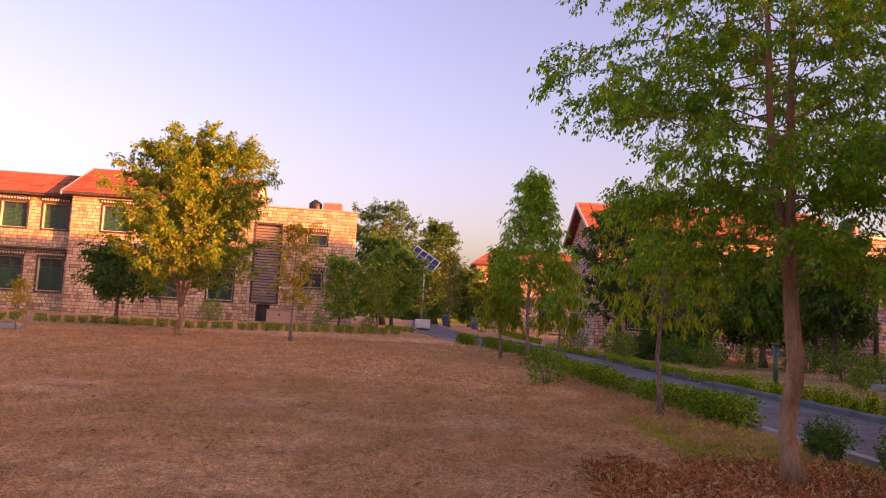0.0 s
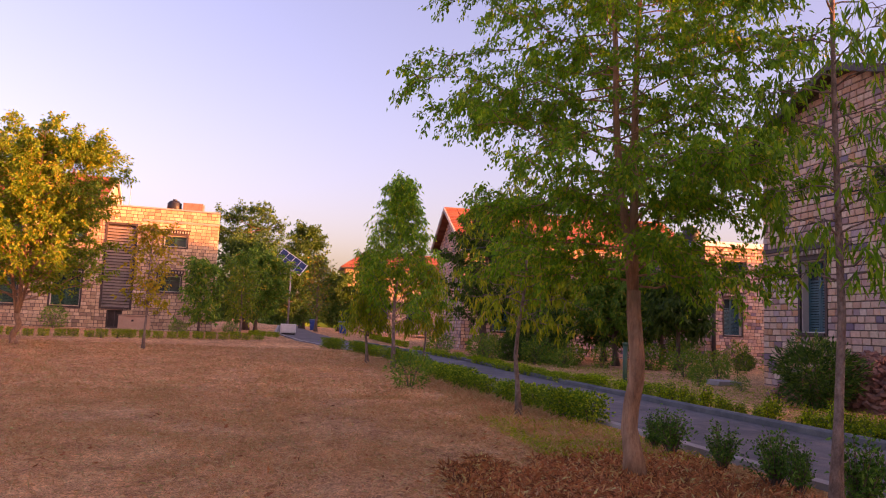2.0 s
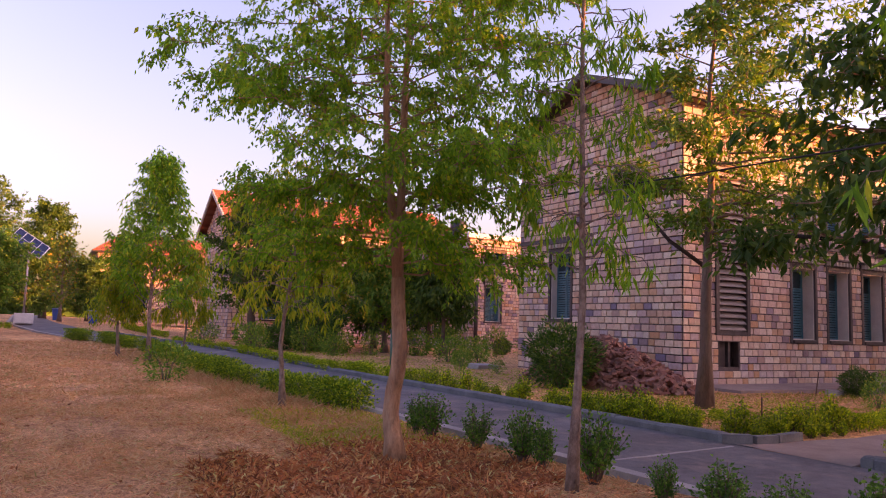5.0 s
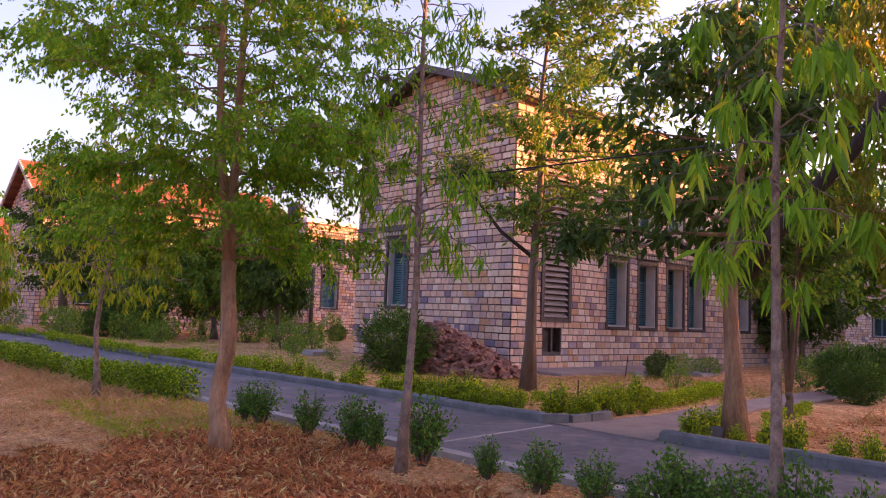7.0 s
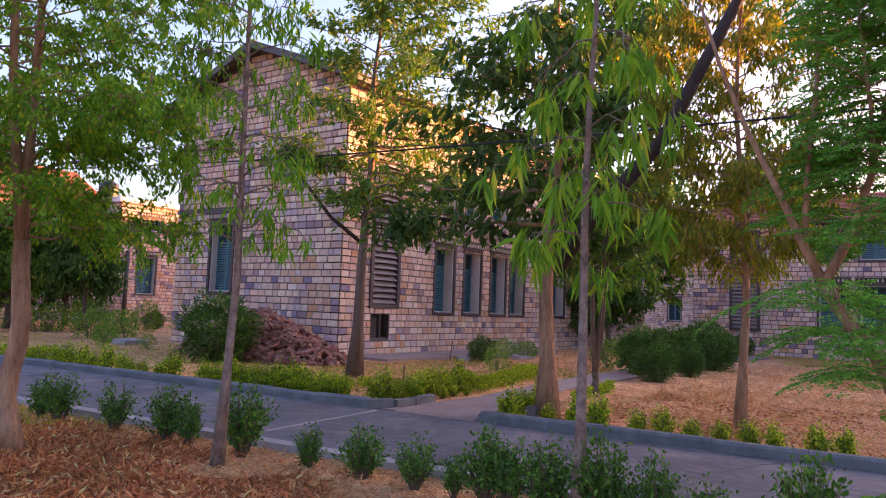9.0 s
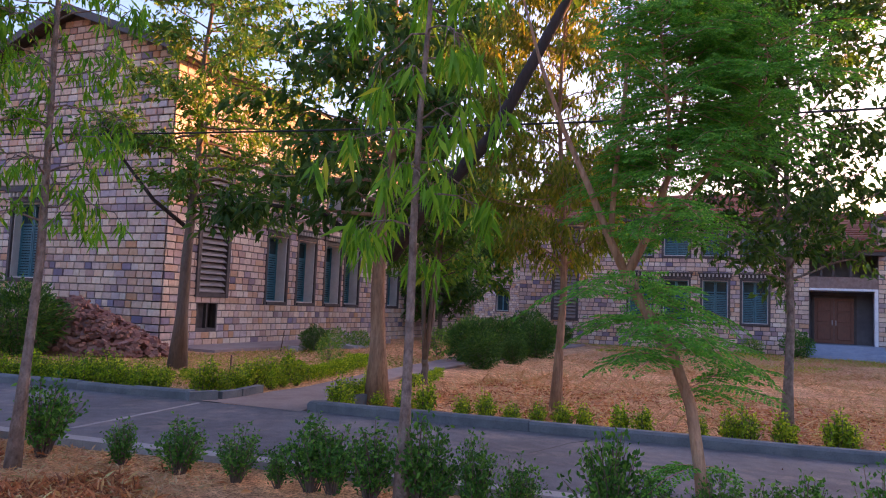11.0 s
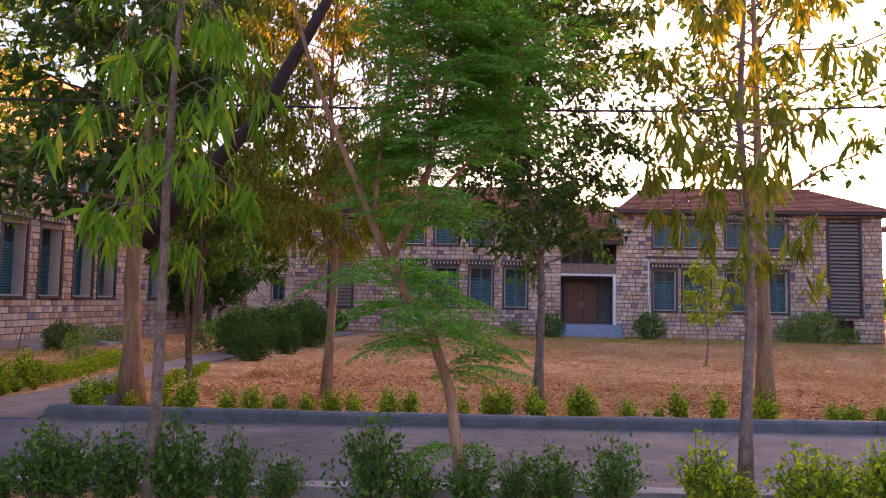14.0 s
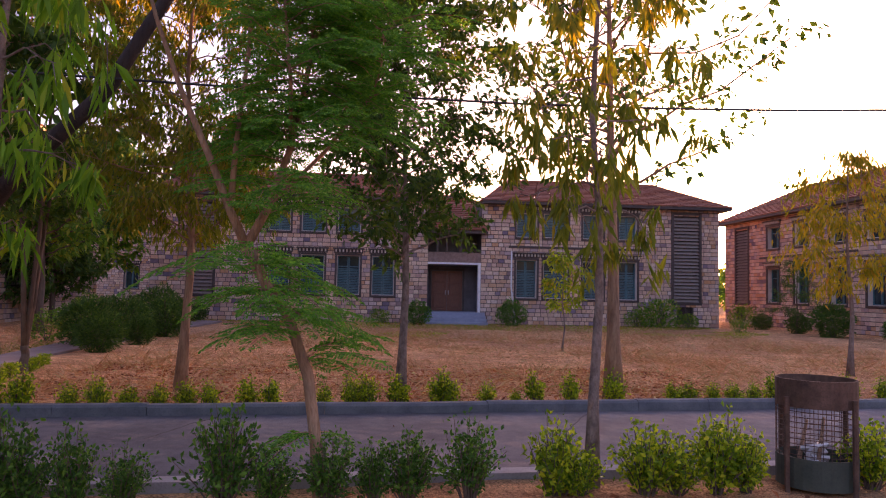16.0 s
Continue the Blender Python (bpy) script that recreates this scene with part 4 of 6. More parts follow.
def at_height(pts, z):
    for a, b in zip(pts, pts[1:]):
        if b.z >= z:
            return a.lerp(b, (z - a.z) / max(b.z - a.z, 1e-6))
    return pts[-1].copy()


def tree(at, label, height, r0, seed, bark, leafmat, crown, reach, limbs, rise=25, curve=0.3, twigs=8, twig_len=0.6, leaves=30, leaf=(0.12, 0.05), hang=0.35,
         lean=(0, 0), bend=0.12, fork=None, shift=(0, 0), name="tree", fan=False, extra=(), group="", limb_r=0.26, start=0.25):
    """A tree: tapered trunk (forked where told) with limbs and twigs, and a crown of single leaves.
    crown: heights where limbs begin and end; reach(k): limb length at share k of the crown; shift: how far the crown sits off the trunk."""
    rnd = random.Random(seed)
    x, y = at
    root = thing(name, (x, y, gz(x, y) - 0.03), label, name.replace("_", " "), group)
    wood, fol = Shape(), Foliage(seed)

    def stem(start, top, z_from, r_a, r_b):
        pts, n = [], 9
        for i in range(n):
            t = i / (n - 1)
            p = Vector(start).lerp(Vector(top), t)
            wob = bend * math.sin(math.pi * t)
            p += Vector((wob * noise.noise(Vector((seed, t * 2.2, z_from))) * 2, wob * noise.noise(Vector((t * 2.2, seed, 5 + z_from))) * 2, 0))
            pts.append(p)
        return pts, [r_a + (r_b - r_a) * (i / (n - 1)) ** 0.8 for i in range(n)]

    stems = []
    if fork:
        z_f, tops = fork
        low, rl = stem((0, 0, 0), (lean[0] * z_f / height, lean[1] * z_f / height, z_f), 0, r0, r0 * 0.8)
        rl[0], rl[1] = r0 * 1.45, r0 * 1.08
        wood.tube(low, rl, 10)
        for dx, dy, h in tops:
            p, r = stem(low[-1] - Vector((0, 0, 0.12)), (lean[0] + dx, lean[1] + dy, h), dx * 3 + 1, r0 * 0.62, r0 * 0.1)
            wood.tube(p, r, 8)
            stems.append((p, r))
    else:
        p, r = stem((0, 0, 0), (lean[0], lean[1], height), 0, r0, r0 * 0.14)
        r[0] *= 1.45
        wood.tube(p, r, 10)
        stems.append((p, r))

    def twig_at(base, d, length):
        tip = base + d * length
        bowed = base.lerp(tip, 0.5) + Vector((0, 0, 0.06 * length))
        tip.z -= hang * length * 0.6
        wood.tube([base, bowed, tip], [0.007, 0.005, 0.0025], 3, False)
        if fan:
            rng = fol.rng
            d = rng.normal(size=(leaves, 3)) * np.array([0.36, 0.36, 0.2]) + np.array([0, 0, -0.85])
            fol.cloud(np.array(tip) + rng.normal(size=(leaves, 3)) * np.array([0.035, 0.035, 0.05]), d, leaf)
            return
        half = max(1, leaves // 2)
        fol.along(base, bowed, half, leaf, hang)
        fol.along(bowed, tip, leaves - half, leaf, hang)

    for i in range(limbs):
        k = (i + rnd.random()) / limbs
        z = crown[0] + (crown[1] - crown[0]) * k
        pts, rad = stems[i % len(stems)]
        z = min(max(z, pts[0].z + 0.05), pts[-1].z - 0.05)
        base = at_height(pts, z)
        az = i * 2.39996 + rnd.uniform(-0.4, 0.4)
        length = reach(k) * rnd.uniform(0.7, 1.12)
        el = radians(rise + rnd.uniform(-14, 14))
        d = Vector((math.cos(az) * math.cos(el), math.sin(az) * math.cos(el), math.sin(el)))
        off = Vector((shift[0], shift[1], 0))
        line = [base]
        for j in range(1, 6):
            t = j / 5
            p = base + d * length * t + off * t + Vector((0, 0, curve * length * t * t))
            p += Vector((rnd.uniform(-1, 1), rnd.uniform(-1, 1), rnd.uniform(-1, 1))) * 0.05 * length
            line.append(p)
        r_l = max(0.010, r0 * limb_r * (1 - 0.65 * k))
        wood.tube(line, [r_l * (1 - 0.8 * j / 5) for j in range(6)], 5, False)
        for q in range(twigs):
            t = start + (1 - start) * (q + rnd.random()) / twigs
            j = min(4, int(t * 5))
            b = line[j].lerp(line[j + 1], t * 5 - j)
            out = (line[j + 1] - line[j]).normalized()
            td = (out * 0.7 + Vector((rnd.uniform(-1, 1), rnd.uniform(-1, 1), rnd.uniform(-0.6, 0.8)))).normalized()
            twig_at(b, td, twig_len * rnd.uniform(0.5, 1.2))
    for line, r_a in extra:
        line = [Vector(p) for p in line]
        # extra limbs get the backlit shade through their bark colour
        part("limb", Shape().tube(line, [r_a * (1 - 0.6 * j / (len(line) - 1)) for j in range(len(line))], 8).mesh("limb", BARKSHADED, True), root)
        for q in range(twigs * 2):
            t = (0.82 + 0.18 * rnd.random()) * (len(line) - 1)
            j = min(len(line) - 2, int(t))
            b = line[j].lerp(line[j + 1], t - j)
            twig_at(b, Vector((rnd.uniform(-1, 1), rnd.uniform(-1, 1), rnd.uniform(-0.2, 0.9))).normalized(), twig_len)
    for p, r in stems:
        for q in range(5):
            twig_at(p[-1].lerp(p[-2], rnd.random()), Vector((rnd.uniform(-1, 1), rnd.uniform(-1, 1), rnd.uniform(0, 1.2))).normalized(), twig_len * 0.8)
    part("trunk", wood.mesh("trunk", bark, True), root)
    part("crown", fol.mesh("crown", leafmat), root)
    return root


def dome(k):
    return math.sqrt(max(0.05, 1 - (2 * k - 0.85) ** 2 / 1.4))


# the large tree beside the field and the thin ones along the road
tree((3.73, 7.75), "tall slender tree with pale bare trunk and drooping green leaves", 8.4, 0.105, 3, BARK, G_FRESH, (2.15, 8.0), lambda k: 2.75 * dome(k) * (0.8 + 0.35 * k), 122, 8, -0.05, 15, 0.48, 60,
     (0.062, 0.031), 0.45, (-0.15, 0.1), 0.1, fork=(2.1, [(-0.30, 0.22, 8.0), (0.08, -0.05, 8.5)]), start=0.2, limb_r=0.15)
tree((3.85, 12.75), "young thin-stemmed tree with drooping yellow-green leaves", 4.4, 0.055, 4, BARKGREY, G_LIME, (1.75, 4.2), lambda k: 1.3 * dome(k), 34, 14, -0.25, 6, 0.34, 13, (0.15, 0.036), 0.65, fan=True)
tree((4.73, 5.82), "thin upright tree with long drooping yellow-green leaves", 7.4, 0.05, 5, BARKGREY, G_FRESH, (2.05, 7.0), lambda k: 0.9 * dome(k * 0.8), 46, 25, -0.35, 5, 0.22, 12, (0.14, 0.03), 0.7, (0.22, 0.1), 0.1, start=0.45, fan=True)
tree((5.4, 2.42), "thin pale-stemmed tree with hanging clusters of long green leaves", 6.4, 0.05, 6, BARKGREY, G_FRESH, (1.95, 5.8), lambda k: 0.75 * dome(k * 0.85), 25, 15, -0.55, 4, 0.2, 11, (0.25, 0.042), 0.8, (0.25, 0.1), 0.1, start=0.5, fan=True)
tree((6.07, -1.9), "thin tree with hanging yellowing leaves beside the road", 6.0, 0.05, 7, BARKGREY, G_OLIVE, (2.0, 5.6), lambda k: 0.85 * dome(k * 0.8), 30, 20, -0.45, 4, 0.22, 17, (0.18, 0.036), 0.72, (0.15, -0.05), 0.14, start=0.4, fan=True)
# behind the kerb
tree((10.06, 5.05), "stout tree with limbs coloured as if in shade and large dark green leaves", 7.2, 0.15, 8, BARK, G_DARK, (2.7, 6.0), lambda k: 2.0 * dome(k), 29, 10, 0.02, 8, 0.6, 19, (0.20, 0.09), 0.45, (0.1, 0.05), 0.1,
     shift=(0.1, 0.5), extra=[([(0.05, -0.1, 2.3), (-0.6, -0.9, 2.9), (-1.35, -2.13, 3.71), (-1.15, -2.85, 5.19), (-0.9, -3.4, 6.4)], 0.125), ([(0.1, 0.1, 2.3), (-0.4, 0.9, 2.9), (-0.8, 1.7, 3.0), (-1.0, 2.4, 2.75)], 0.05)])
tree((13.3, 5.7), "many-stemmed small tree with dark leaves beside the path", 8.0, 0.08, 9, BARKDARK, G_DARK, (2.2, 7.6), lambda k: 2.0 * dome(k), 56, 25, 0.1, 8, 0.6, 24, (0.16, 0.07), 0.3, fork=(0.5, [(-0.7, 0.4, 7.2), (0.5, 0.5, 7.6), (0.3, -0.7, 7.2), (-0.2, -0.4, 8.0)]))
tree((12.41, 11.03), "curving dark-trunked tree with open layers of sunlit leaves", 9.4, 0.15, 10, BARKDARK, G_LAYER, (3.4, 9.2), lambda k: 2.6 * dome(k), 50, 4, 0.05, 12, 0.75, 22, (0.17, 0.066), 0.2, (0.35, -0.1), 0.3,
     shift=(0.75, -0.6),
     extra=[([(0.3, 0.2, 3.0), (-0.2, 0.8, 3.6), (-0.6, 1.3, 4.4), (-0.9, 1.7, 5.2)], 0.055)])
tree((11.0, 2.54), "slender tree with olive-green drooping foliage", 7.4, 0.075, 11, BARK, G_OLIVE, (2.1, 7.2), lambda k: 1.7 * dome(k), 84, 20, -0.1, 8, 0.5, 32, (0.12, 0.036), 0.6, (0.1, 0.0), 0.08)
tree((10.35, -0.55), "slim tree with a dense dark green crown", 6.3, 0.07, 12, BARKGREY, G_DARK, (1.9, 6.1), lambda k: 1.65 * dome(k), 62, 28, 0.1, 8, 0.5, 32, (0.12, 0.052), 0.3, (0.1, 0), 0.06)
tree((10.79, -3.71), "open spreading tree with large leaves against the sky", 7.6, 0.115, 13, BARK, G_DARK, (2.9, 7.2), lambda k: 3.2 * dome(k), 34, 22, 0.12, 9, 0.7, 13, (0.15, 0.075), 0.3, (0.1, 0.1), 0.08)
tree((14.3, -9.9), "small tree with fine yellowing foliage on the lawn", 4.6, 0.06, 14, BARKGREY, G_GOLD, (1.6, 4.4), lambda k: 1.2 * dome(k), 24, 20, -0.1, 7, 0.5, 22, (0.15, 0.04), 0.6)
tree((19.9, -5.4), "thin sapling with a small tuft of leaves on the lawn", 2.6, 0.03, 15, BARKGREY, G_LIME, (1.0, 2.5), lambda k: 0.6 * dome(k), 12, 30, 0.0, 5, 0.3, 14, (0.15, 0.06), 0.4, name="sapling")
# across the field
tree((-10.9, 30.0), "broad leafy tree with golden sunlit crown", 8.6, 0.13, 16, BARK, G_SUNNY, (1.6, 8.2), lambda k: 3.9 * max(0.34, 1 - 0.72 * k ** 1.5), 135, 24, 0.05, 12, 0.62, 34, (0.15, 0.07), 0.25, fork=(1.2, [(-1.2, 0.3, 7.4), (0.5, -0.4, 8.4), (1.5, 0.5, 7.6)]))
tree((-16.2, 36.0), "low dark-trunked tree in front of the house", 3.6, 0.12, 17, BARKDARK, G_DARK, (1.3, 3.4), lambda k: 1.9 * dome(k), 30, 20, 0.05, 8, 0.8, 22, (0.24, 0.11), 0.3)
tree((-6.3, 30.2), "thin young tree with sparse yellowing leaves", 4.9, 0.06, 18, BARKGREY, G_GOLD, (1.3, 4.7), lambda k: 1.1 * dome(k), 26, 35, 0.1, 6, 0.5, 9, (0.19, 0.08), 0.4)
tree((-5.6, 39.5), "slim tree with sparse foliage before the stone wall", 4.0, 0.08, 19, BARKDARK, G_MID, (0.6, 3.8), lambda k: 1.1 * dome(k), 26, 35, 0.1, 7, 0.6, 14, (0.24, 0.1), 0.4)
tree((-3.6, 41.0), "thin tree with sparse pale foliage", 3.8, 0.07, 20, BARKGREY, G_SUNNY, (0.7, 3.6), lambda k: 1.1 * dome(k), 24, 35, 0.1, 6, 0.6, 9, (0.22, 0.09), 0.4)
tree((-16.8, 28.6), "tiny sapling at the field's edge", 2.0, 0.03, 21, BARKGREY, G_GOLD, (0.6, 1.9), lambda k: 0.6 * dome(k), 12, 35, 0.1, 5, 0.3, 10, (0.13, 0.05), 0.4, name="sapling")
tree((-3.2, 47.0), "round green tree beside the road", 4.9, 0.14, 22, BARKDARK, G_MID, (0.8, 4.7), lambda k: 2.3 * dome(k), 56, 25, 0.05, 9, 0.7, 30, (0.2, 0.09), 0.3)
tree((-6.2, 75.0), "tall flat-crowned tree in the distance", 12.0, 0.3, 23, BARKDARK, G_DARK, (7.6, 11.8), lambda k: 4.3 * dome(k), 26, 4, 0.03, 10, 1.2, 26, (0.3, 0.14), 0.05)
tree((-5.0, 62.0), "dense dark tree in the distance", 6.9, 0.25, 24, BARKDARK, G_DARK, (0.8, 6.7), lambda k: 3.6 * dome(k), 60, 20, 0.05, 10, 1.0, 30, (0.28, 0.13), 0.2)
tree((-0.6, 84.0), "tall rounded tree in the distance", 11.6, 0.3, 25, BARKDARK, G_DARK, (4.5, 11.3), lambda k: 2.5 * dome(k), 44, 20, 0.1, 9, 1.0, 26, (0.3, 0.15), 0.2)
tree((0.8, 68.0), "half-bare brownish tree in the distance", 6.4, 0.15, 26, BARKGREY, G_AMBER, (1.2, 6.2), lambda k: 1.7 * dome(k), 50, 50, 0.1, 8, 1.0, 4, (0.3, 0.14), 0.3)
tree((5.6, 66.0), "slim dark tree beside the distant house", 7.4, 0.15, 27, BARKDARK, G_DARK, (0.8, 7.2), lambda k: 1.5 * dome(k), 44, 35, 0.1, 8, 0.8, 20, (0.35, 0.16), 0.2)
tree((-2.0, 78.0), "dense dark tree beyond the road's end", 7.5, 0.2, 50, BARKDARK, G_DARK, (0.6, 7.2), lambda k: 3.0 * dome(k), 50, 20, 0.05, 9, 1.0, 24, (0.32, 0.15), 0.2)
tree((3.4, 82.0), "dense dark tree beyond the road's end", 6.0, 0.2, 51, BARKDARK, G_DARK, (0.5, 5.8), lambda k: 2.6 * dome(k), 46, 20, 0.05, 9, 1.0, 24, (0.32, 0.15), 0.2)
tree((2.95, 24.6), "slender tree with drooping green and yellow foliage", 6.6, 0.075, 28, BARKGREY, G_FRESH, (1.5, 6.4), lambda k: 2.1 * (1.1 - k), 64, 35, 0.0, 8, 0.5, 20, (0.16, 0.055), 0.5)
tree((2.2, 26.5), "slender tree with drooping yellow-green foliage", 3.9, 0.06, 29, BARKGREY, G_LIME, (1.0, 3.7), lambda k: 0.85 * (1.15 - k), 38, 30, -0.1, 7, 0.45, 24, (0.16, 0.05), 0.6)
tree((4.2, 26.0), "slim young tree with drooping leaves", 3.9, 0.05, 30, BARKGREY, G_LIME, (1.2, 3.7), lambda k: 0.9 * (1.2 - k), 26, 20, -0.2, 7, 0.45, 20, (0.2, 0.05), 0.7)
tree((9.4, 38.0), "dense dark green tree with a thick trunk", 7.2, 0.25, 31, BARKDARK, G_DARK, (1.7, 7.0), lambda k: 2.5 * dome(k), 56, 20, 0.05, 10, 0.8, 32, (0.2, 0.09), 0.35)
tree((15.0, 33.5), "leafy green tree before the stone house", 5.0, 0.16, 32, BARKDARK, G_MID, (1.3, 4.8), lambda k: 2.0 * dome(k), 44, 20, 0.05, 9, 0.8, 24, (0.26, 0.11), 0.4)
tree((16.9, 31.0), "low leafy tree shading the stone wall", 4.6, 0.14, 33, BARKDARK, G_DARK, (1.6, 4.4), lambda k: 1.6 * dome(k), 40, 20, 0.05, 9, 0.8, 24, (0.26, 0.11), 0.4)
tree((12.5, 36.0), "leafy tree with yellow-green drooping foliage", 5.6, 0.14, 34, BARKDARK, G_LIME, (1.6, 5.4), lambda k: 1.6 * dome(k), 40, 20, -0.05, 8, 0.7, 22, (0.26, 0.09), 0.55)
tree((19.0, 36.5), "low dark tree shading the stone wall", 4.8, 0.14, 42, BARKDARK, G_DARK, (0.9, 4.6), lambda k: 2.0 * dome(k), 40, 15, 0.0, 9, 0.8, 26, (0.2, 0.09), 0.4)
tree((16.5, 38.5), "dense dark tree before the stone house", 5.6, 0.16, 43, BARKDARK, G_DARK, (0.8, 5.4), lambda k: 2.2 * dome(k), 44, 15, 0.0, 9, 0.8, 26, (0.2, 0.09), 0.4)
tree((12.8, 40.0), "dense green tree before the stone house", 5.6, 0.16, 44, BARKDARK, G_MID, (0.8, 5.4), lambda k: 2.2 * dome(k), 44, 15, 0.0, 9, 0.8, 26, (0.2, 0.09), 0.4)
# between the two nearer houses and beyond
tree((33.0, 13.5), "dark leafy tree between the houses", 5.6, 0.14, 35, BARKDARK, G_DARK, (0.8, 5.4), lambda k: 2.2 * dome(k), 44, 25, 0.05, 8, 0.8, 22, (0.28, 0.12), 0.3)
tree((46.0, 17.0), "tall leafy tree behind the houses", 10.5, 0.25, 36, BARKDARK, G_MID, (2.0, 10.2), lambda k: 4.2 * dome(k), 56, 25, 0.05, 9, 1.3, 22, (0.45, 0.2), 0.3)
tree((56.0, 12.0), "tall dark tree behind the houses", 12.0, 0.25, 37, BARKDARK, G_DARK, (2.0, 11.6), lambda k: 4.6 * dome(k), 56, 25, 0.05, 9, 1.4, 22, (0.5, 0.22), 0.3)
tree((25.5, 10.8), "green leafy tree in front of the long stone wall", 6.4, 0.14, 38, BARKDARK, G_MID, (2.4, 6.2), lambda k: 2.2 * dome(k), 42, 25, 0.05, 8, 0.8, 22, (0.24, 0.1), 0.35)
tree((62.0, -33.5), "distant bush on the horizon between two houses", 4.0, 0.12, 39, BARKDARK, G_MID, (0.5, 3.8), lambda k: 2.4 * dome(k), 30, 30, 0.1, 8, 0.9, 16, (0.4, 0.2), 0.3)


def fern_tree():
    """A crooked young tree with feathery fronds."""
    rnd, rng = random.Random(40), np.random.default_rng(40)
    x, y = 5.72, 0.21
    root = thing("tree", (x, y, gz(x, y) - 0.02), "crooked young tree with feathery bright green fronds", "tree")
    wood, fol = Shape(), Foliage(40)
    main = [Vector(p) for p in ((0, 0, 0), (0.03, 0.05, 0.45), (0.06, 0.12, 0.9), (0.10, 0.28, 1.33), (0.08, 0.48, 1.62), (0.06, 0.6, 1.84))]
    wood.tube(main, [0.055, 0.045, 0.042, 0.04, 0.04, 0.05], 9)
    left = [main[-1], Vector((0.03, 0.72, 2.1)), Vector((0.0, 0.86, 2.45)), Vector((-0.05, 1.08, 2.95)), Vector((-0.1, 1.26, 3.45)), Vector((-0.1, 1.45, 4.1))]
    right = [main[-1], Vector((0.1, 0.45, 2.15)), Vector((0.18, 0.32, 2.6)), Vector((0.28, 0.22, 3.2)), Vector((0.34, 0.14, 3.9)), Vector((0.36, 0.1, 4.6))]
    wood.tube(left, [0.038, 0.03, 0.026, 0.02, 0.015, 0.008], 7)
    wood.tube(right, [0.038, 0.03, 0.025, 0.02, 0.014, 0.008], 7)

    def frond(b, az, el, length):
        """A twice-feathered leaf: a bowed rib, side ribs, and rows of tiny leaflets."""
        d = Vector((math.cos(az) * math.cos(el), math.sin(az) * math.cos(el), math.sin(el)))
        n = 13
        pts = [b + d * length * t - Vector((0, 0, 0.42 * length * t * t)) for t in [i / n for i in range(n + 1)]]
        wood.tube([pts[0], pts[4], pts[9], pts[13]], [0.005, 0.004, 0.003, 0.0015], 3, False)
        flat = Vector((-math.sin(az), math.cos(az), 0))
        pos, dirs = [], []
        for i in range(2, n + 1):
            along = (pts[i] - pts[i - 1]).normalized()
            w = math.sin(math.pi * (0.15 + 0.78 * i / n)) * length * 0.26
            for sgn in (-1, 1):
                rib = (along * 0.45 + flat * sgn + Vector((0, 0, rnd.uniform(-0.35, 0.0)))).normalized()
                m = max(3, int(w / 0.021))
                for q in range(1, m + 1):
                    at = pts[i] + rib * w * q / m
                    for s2 in (-1, 1):
                        pos.append(at)
                        dirs.append(rib * 0.6 + along * s2 * 0.8)
        k = rng.uniform(0.8, 1.2, len(pos))
        fol.p.append(np.array(pos))
        fol.d.append(np.array(dirs))
        fol.l.append(0.031 * k)
        fol.w.append(0.014 * k)

    def dress(line, t0, count, lo, hi):
        for q in range(count):
            t = (t0 + (1 - t0) * rnd.random() ** 0.8) * (len(line) - 1)
            j = min(len(line) - 2, int(t))
            frond(line[j].lerp(line[j + 1], t - j), rnd.uniform(0, 6.28), rnd.uniform(0.0, 0.7), rnd.uniform(lo, hi))

    wood.tube([left[1], Vector((0.06, 0.70, 2.6)), Vector((0.09, 0.64, 3.3)), Vector((0.1, 0.62, 4.4))], [0.026, 0.02, 0.016, 0.009], 7)
    dress(right, 0.12, 175, 0.5, 0.9)
    for line in ([right[1], Vector((0.2, 0.05, 2.6)), Vector((0.3, -0.3, 3.1)), Vector((0.3, -0.45, 3.7))], [right[2], Vector((-0.05, 0.3, 3.0)), Vector((-0.1, 0.36, 3.6)), Vector((-0.1, 0.36, 4.4))]):
        wood.tube(line, [0.018, 0.014, 0.01, 0.005], 6)
        dress(line, 0.35, 55, 0.45, 0.85)
    dress(main, 0.42, 40, 0.5, 0.85)
    for _ in range(4):
        frond(Vector((0.02, 0.04, 0.5)), rnd.uniform(0, 6.28), rnd.uniform(0.0, 0.4), 0.45)
    part("trunk", wood.mesh("trunk", BARK, True), root)
    part("crown", fol.mesh("crown", G_FERN), root)


fern_tree()
tree((33.4, -20.6), "small conifer with level tiers of dark branches", 3.7, 0.05, 41, BARKDARK, G_CONIFER, (0.7, 3.5), lambda k: 1.7 * (1.15 - k), 26, 0, 0.0, 9, 0.35, 26, (0.12, 0.02), 0.1)


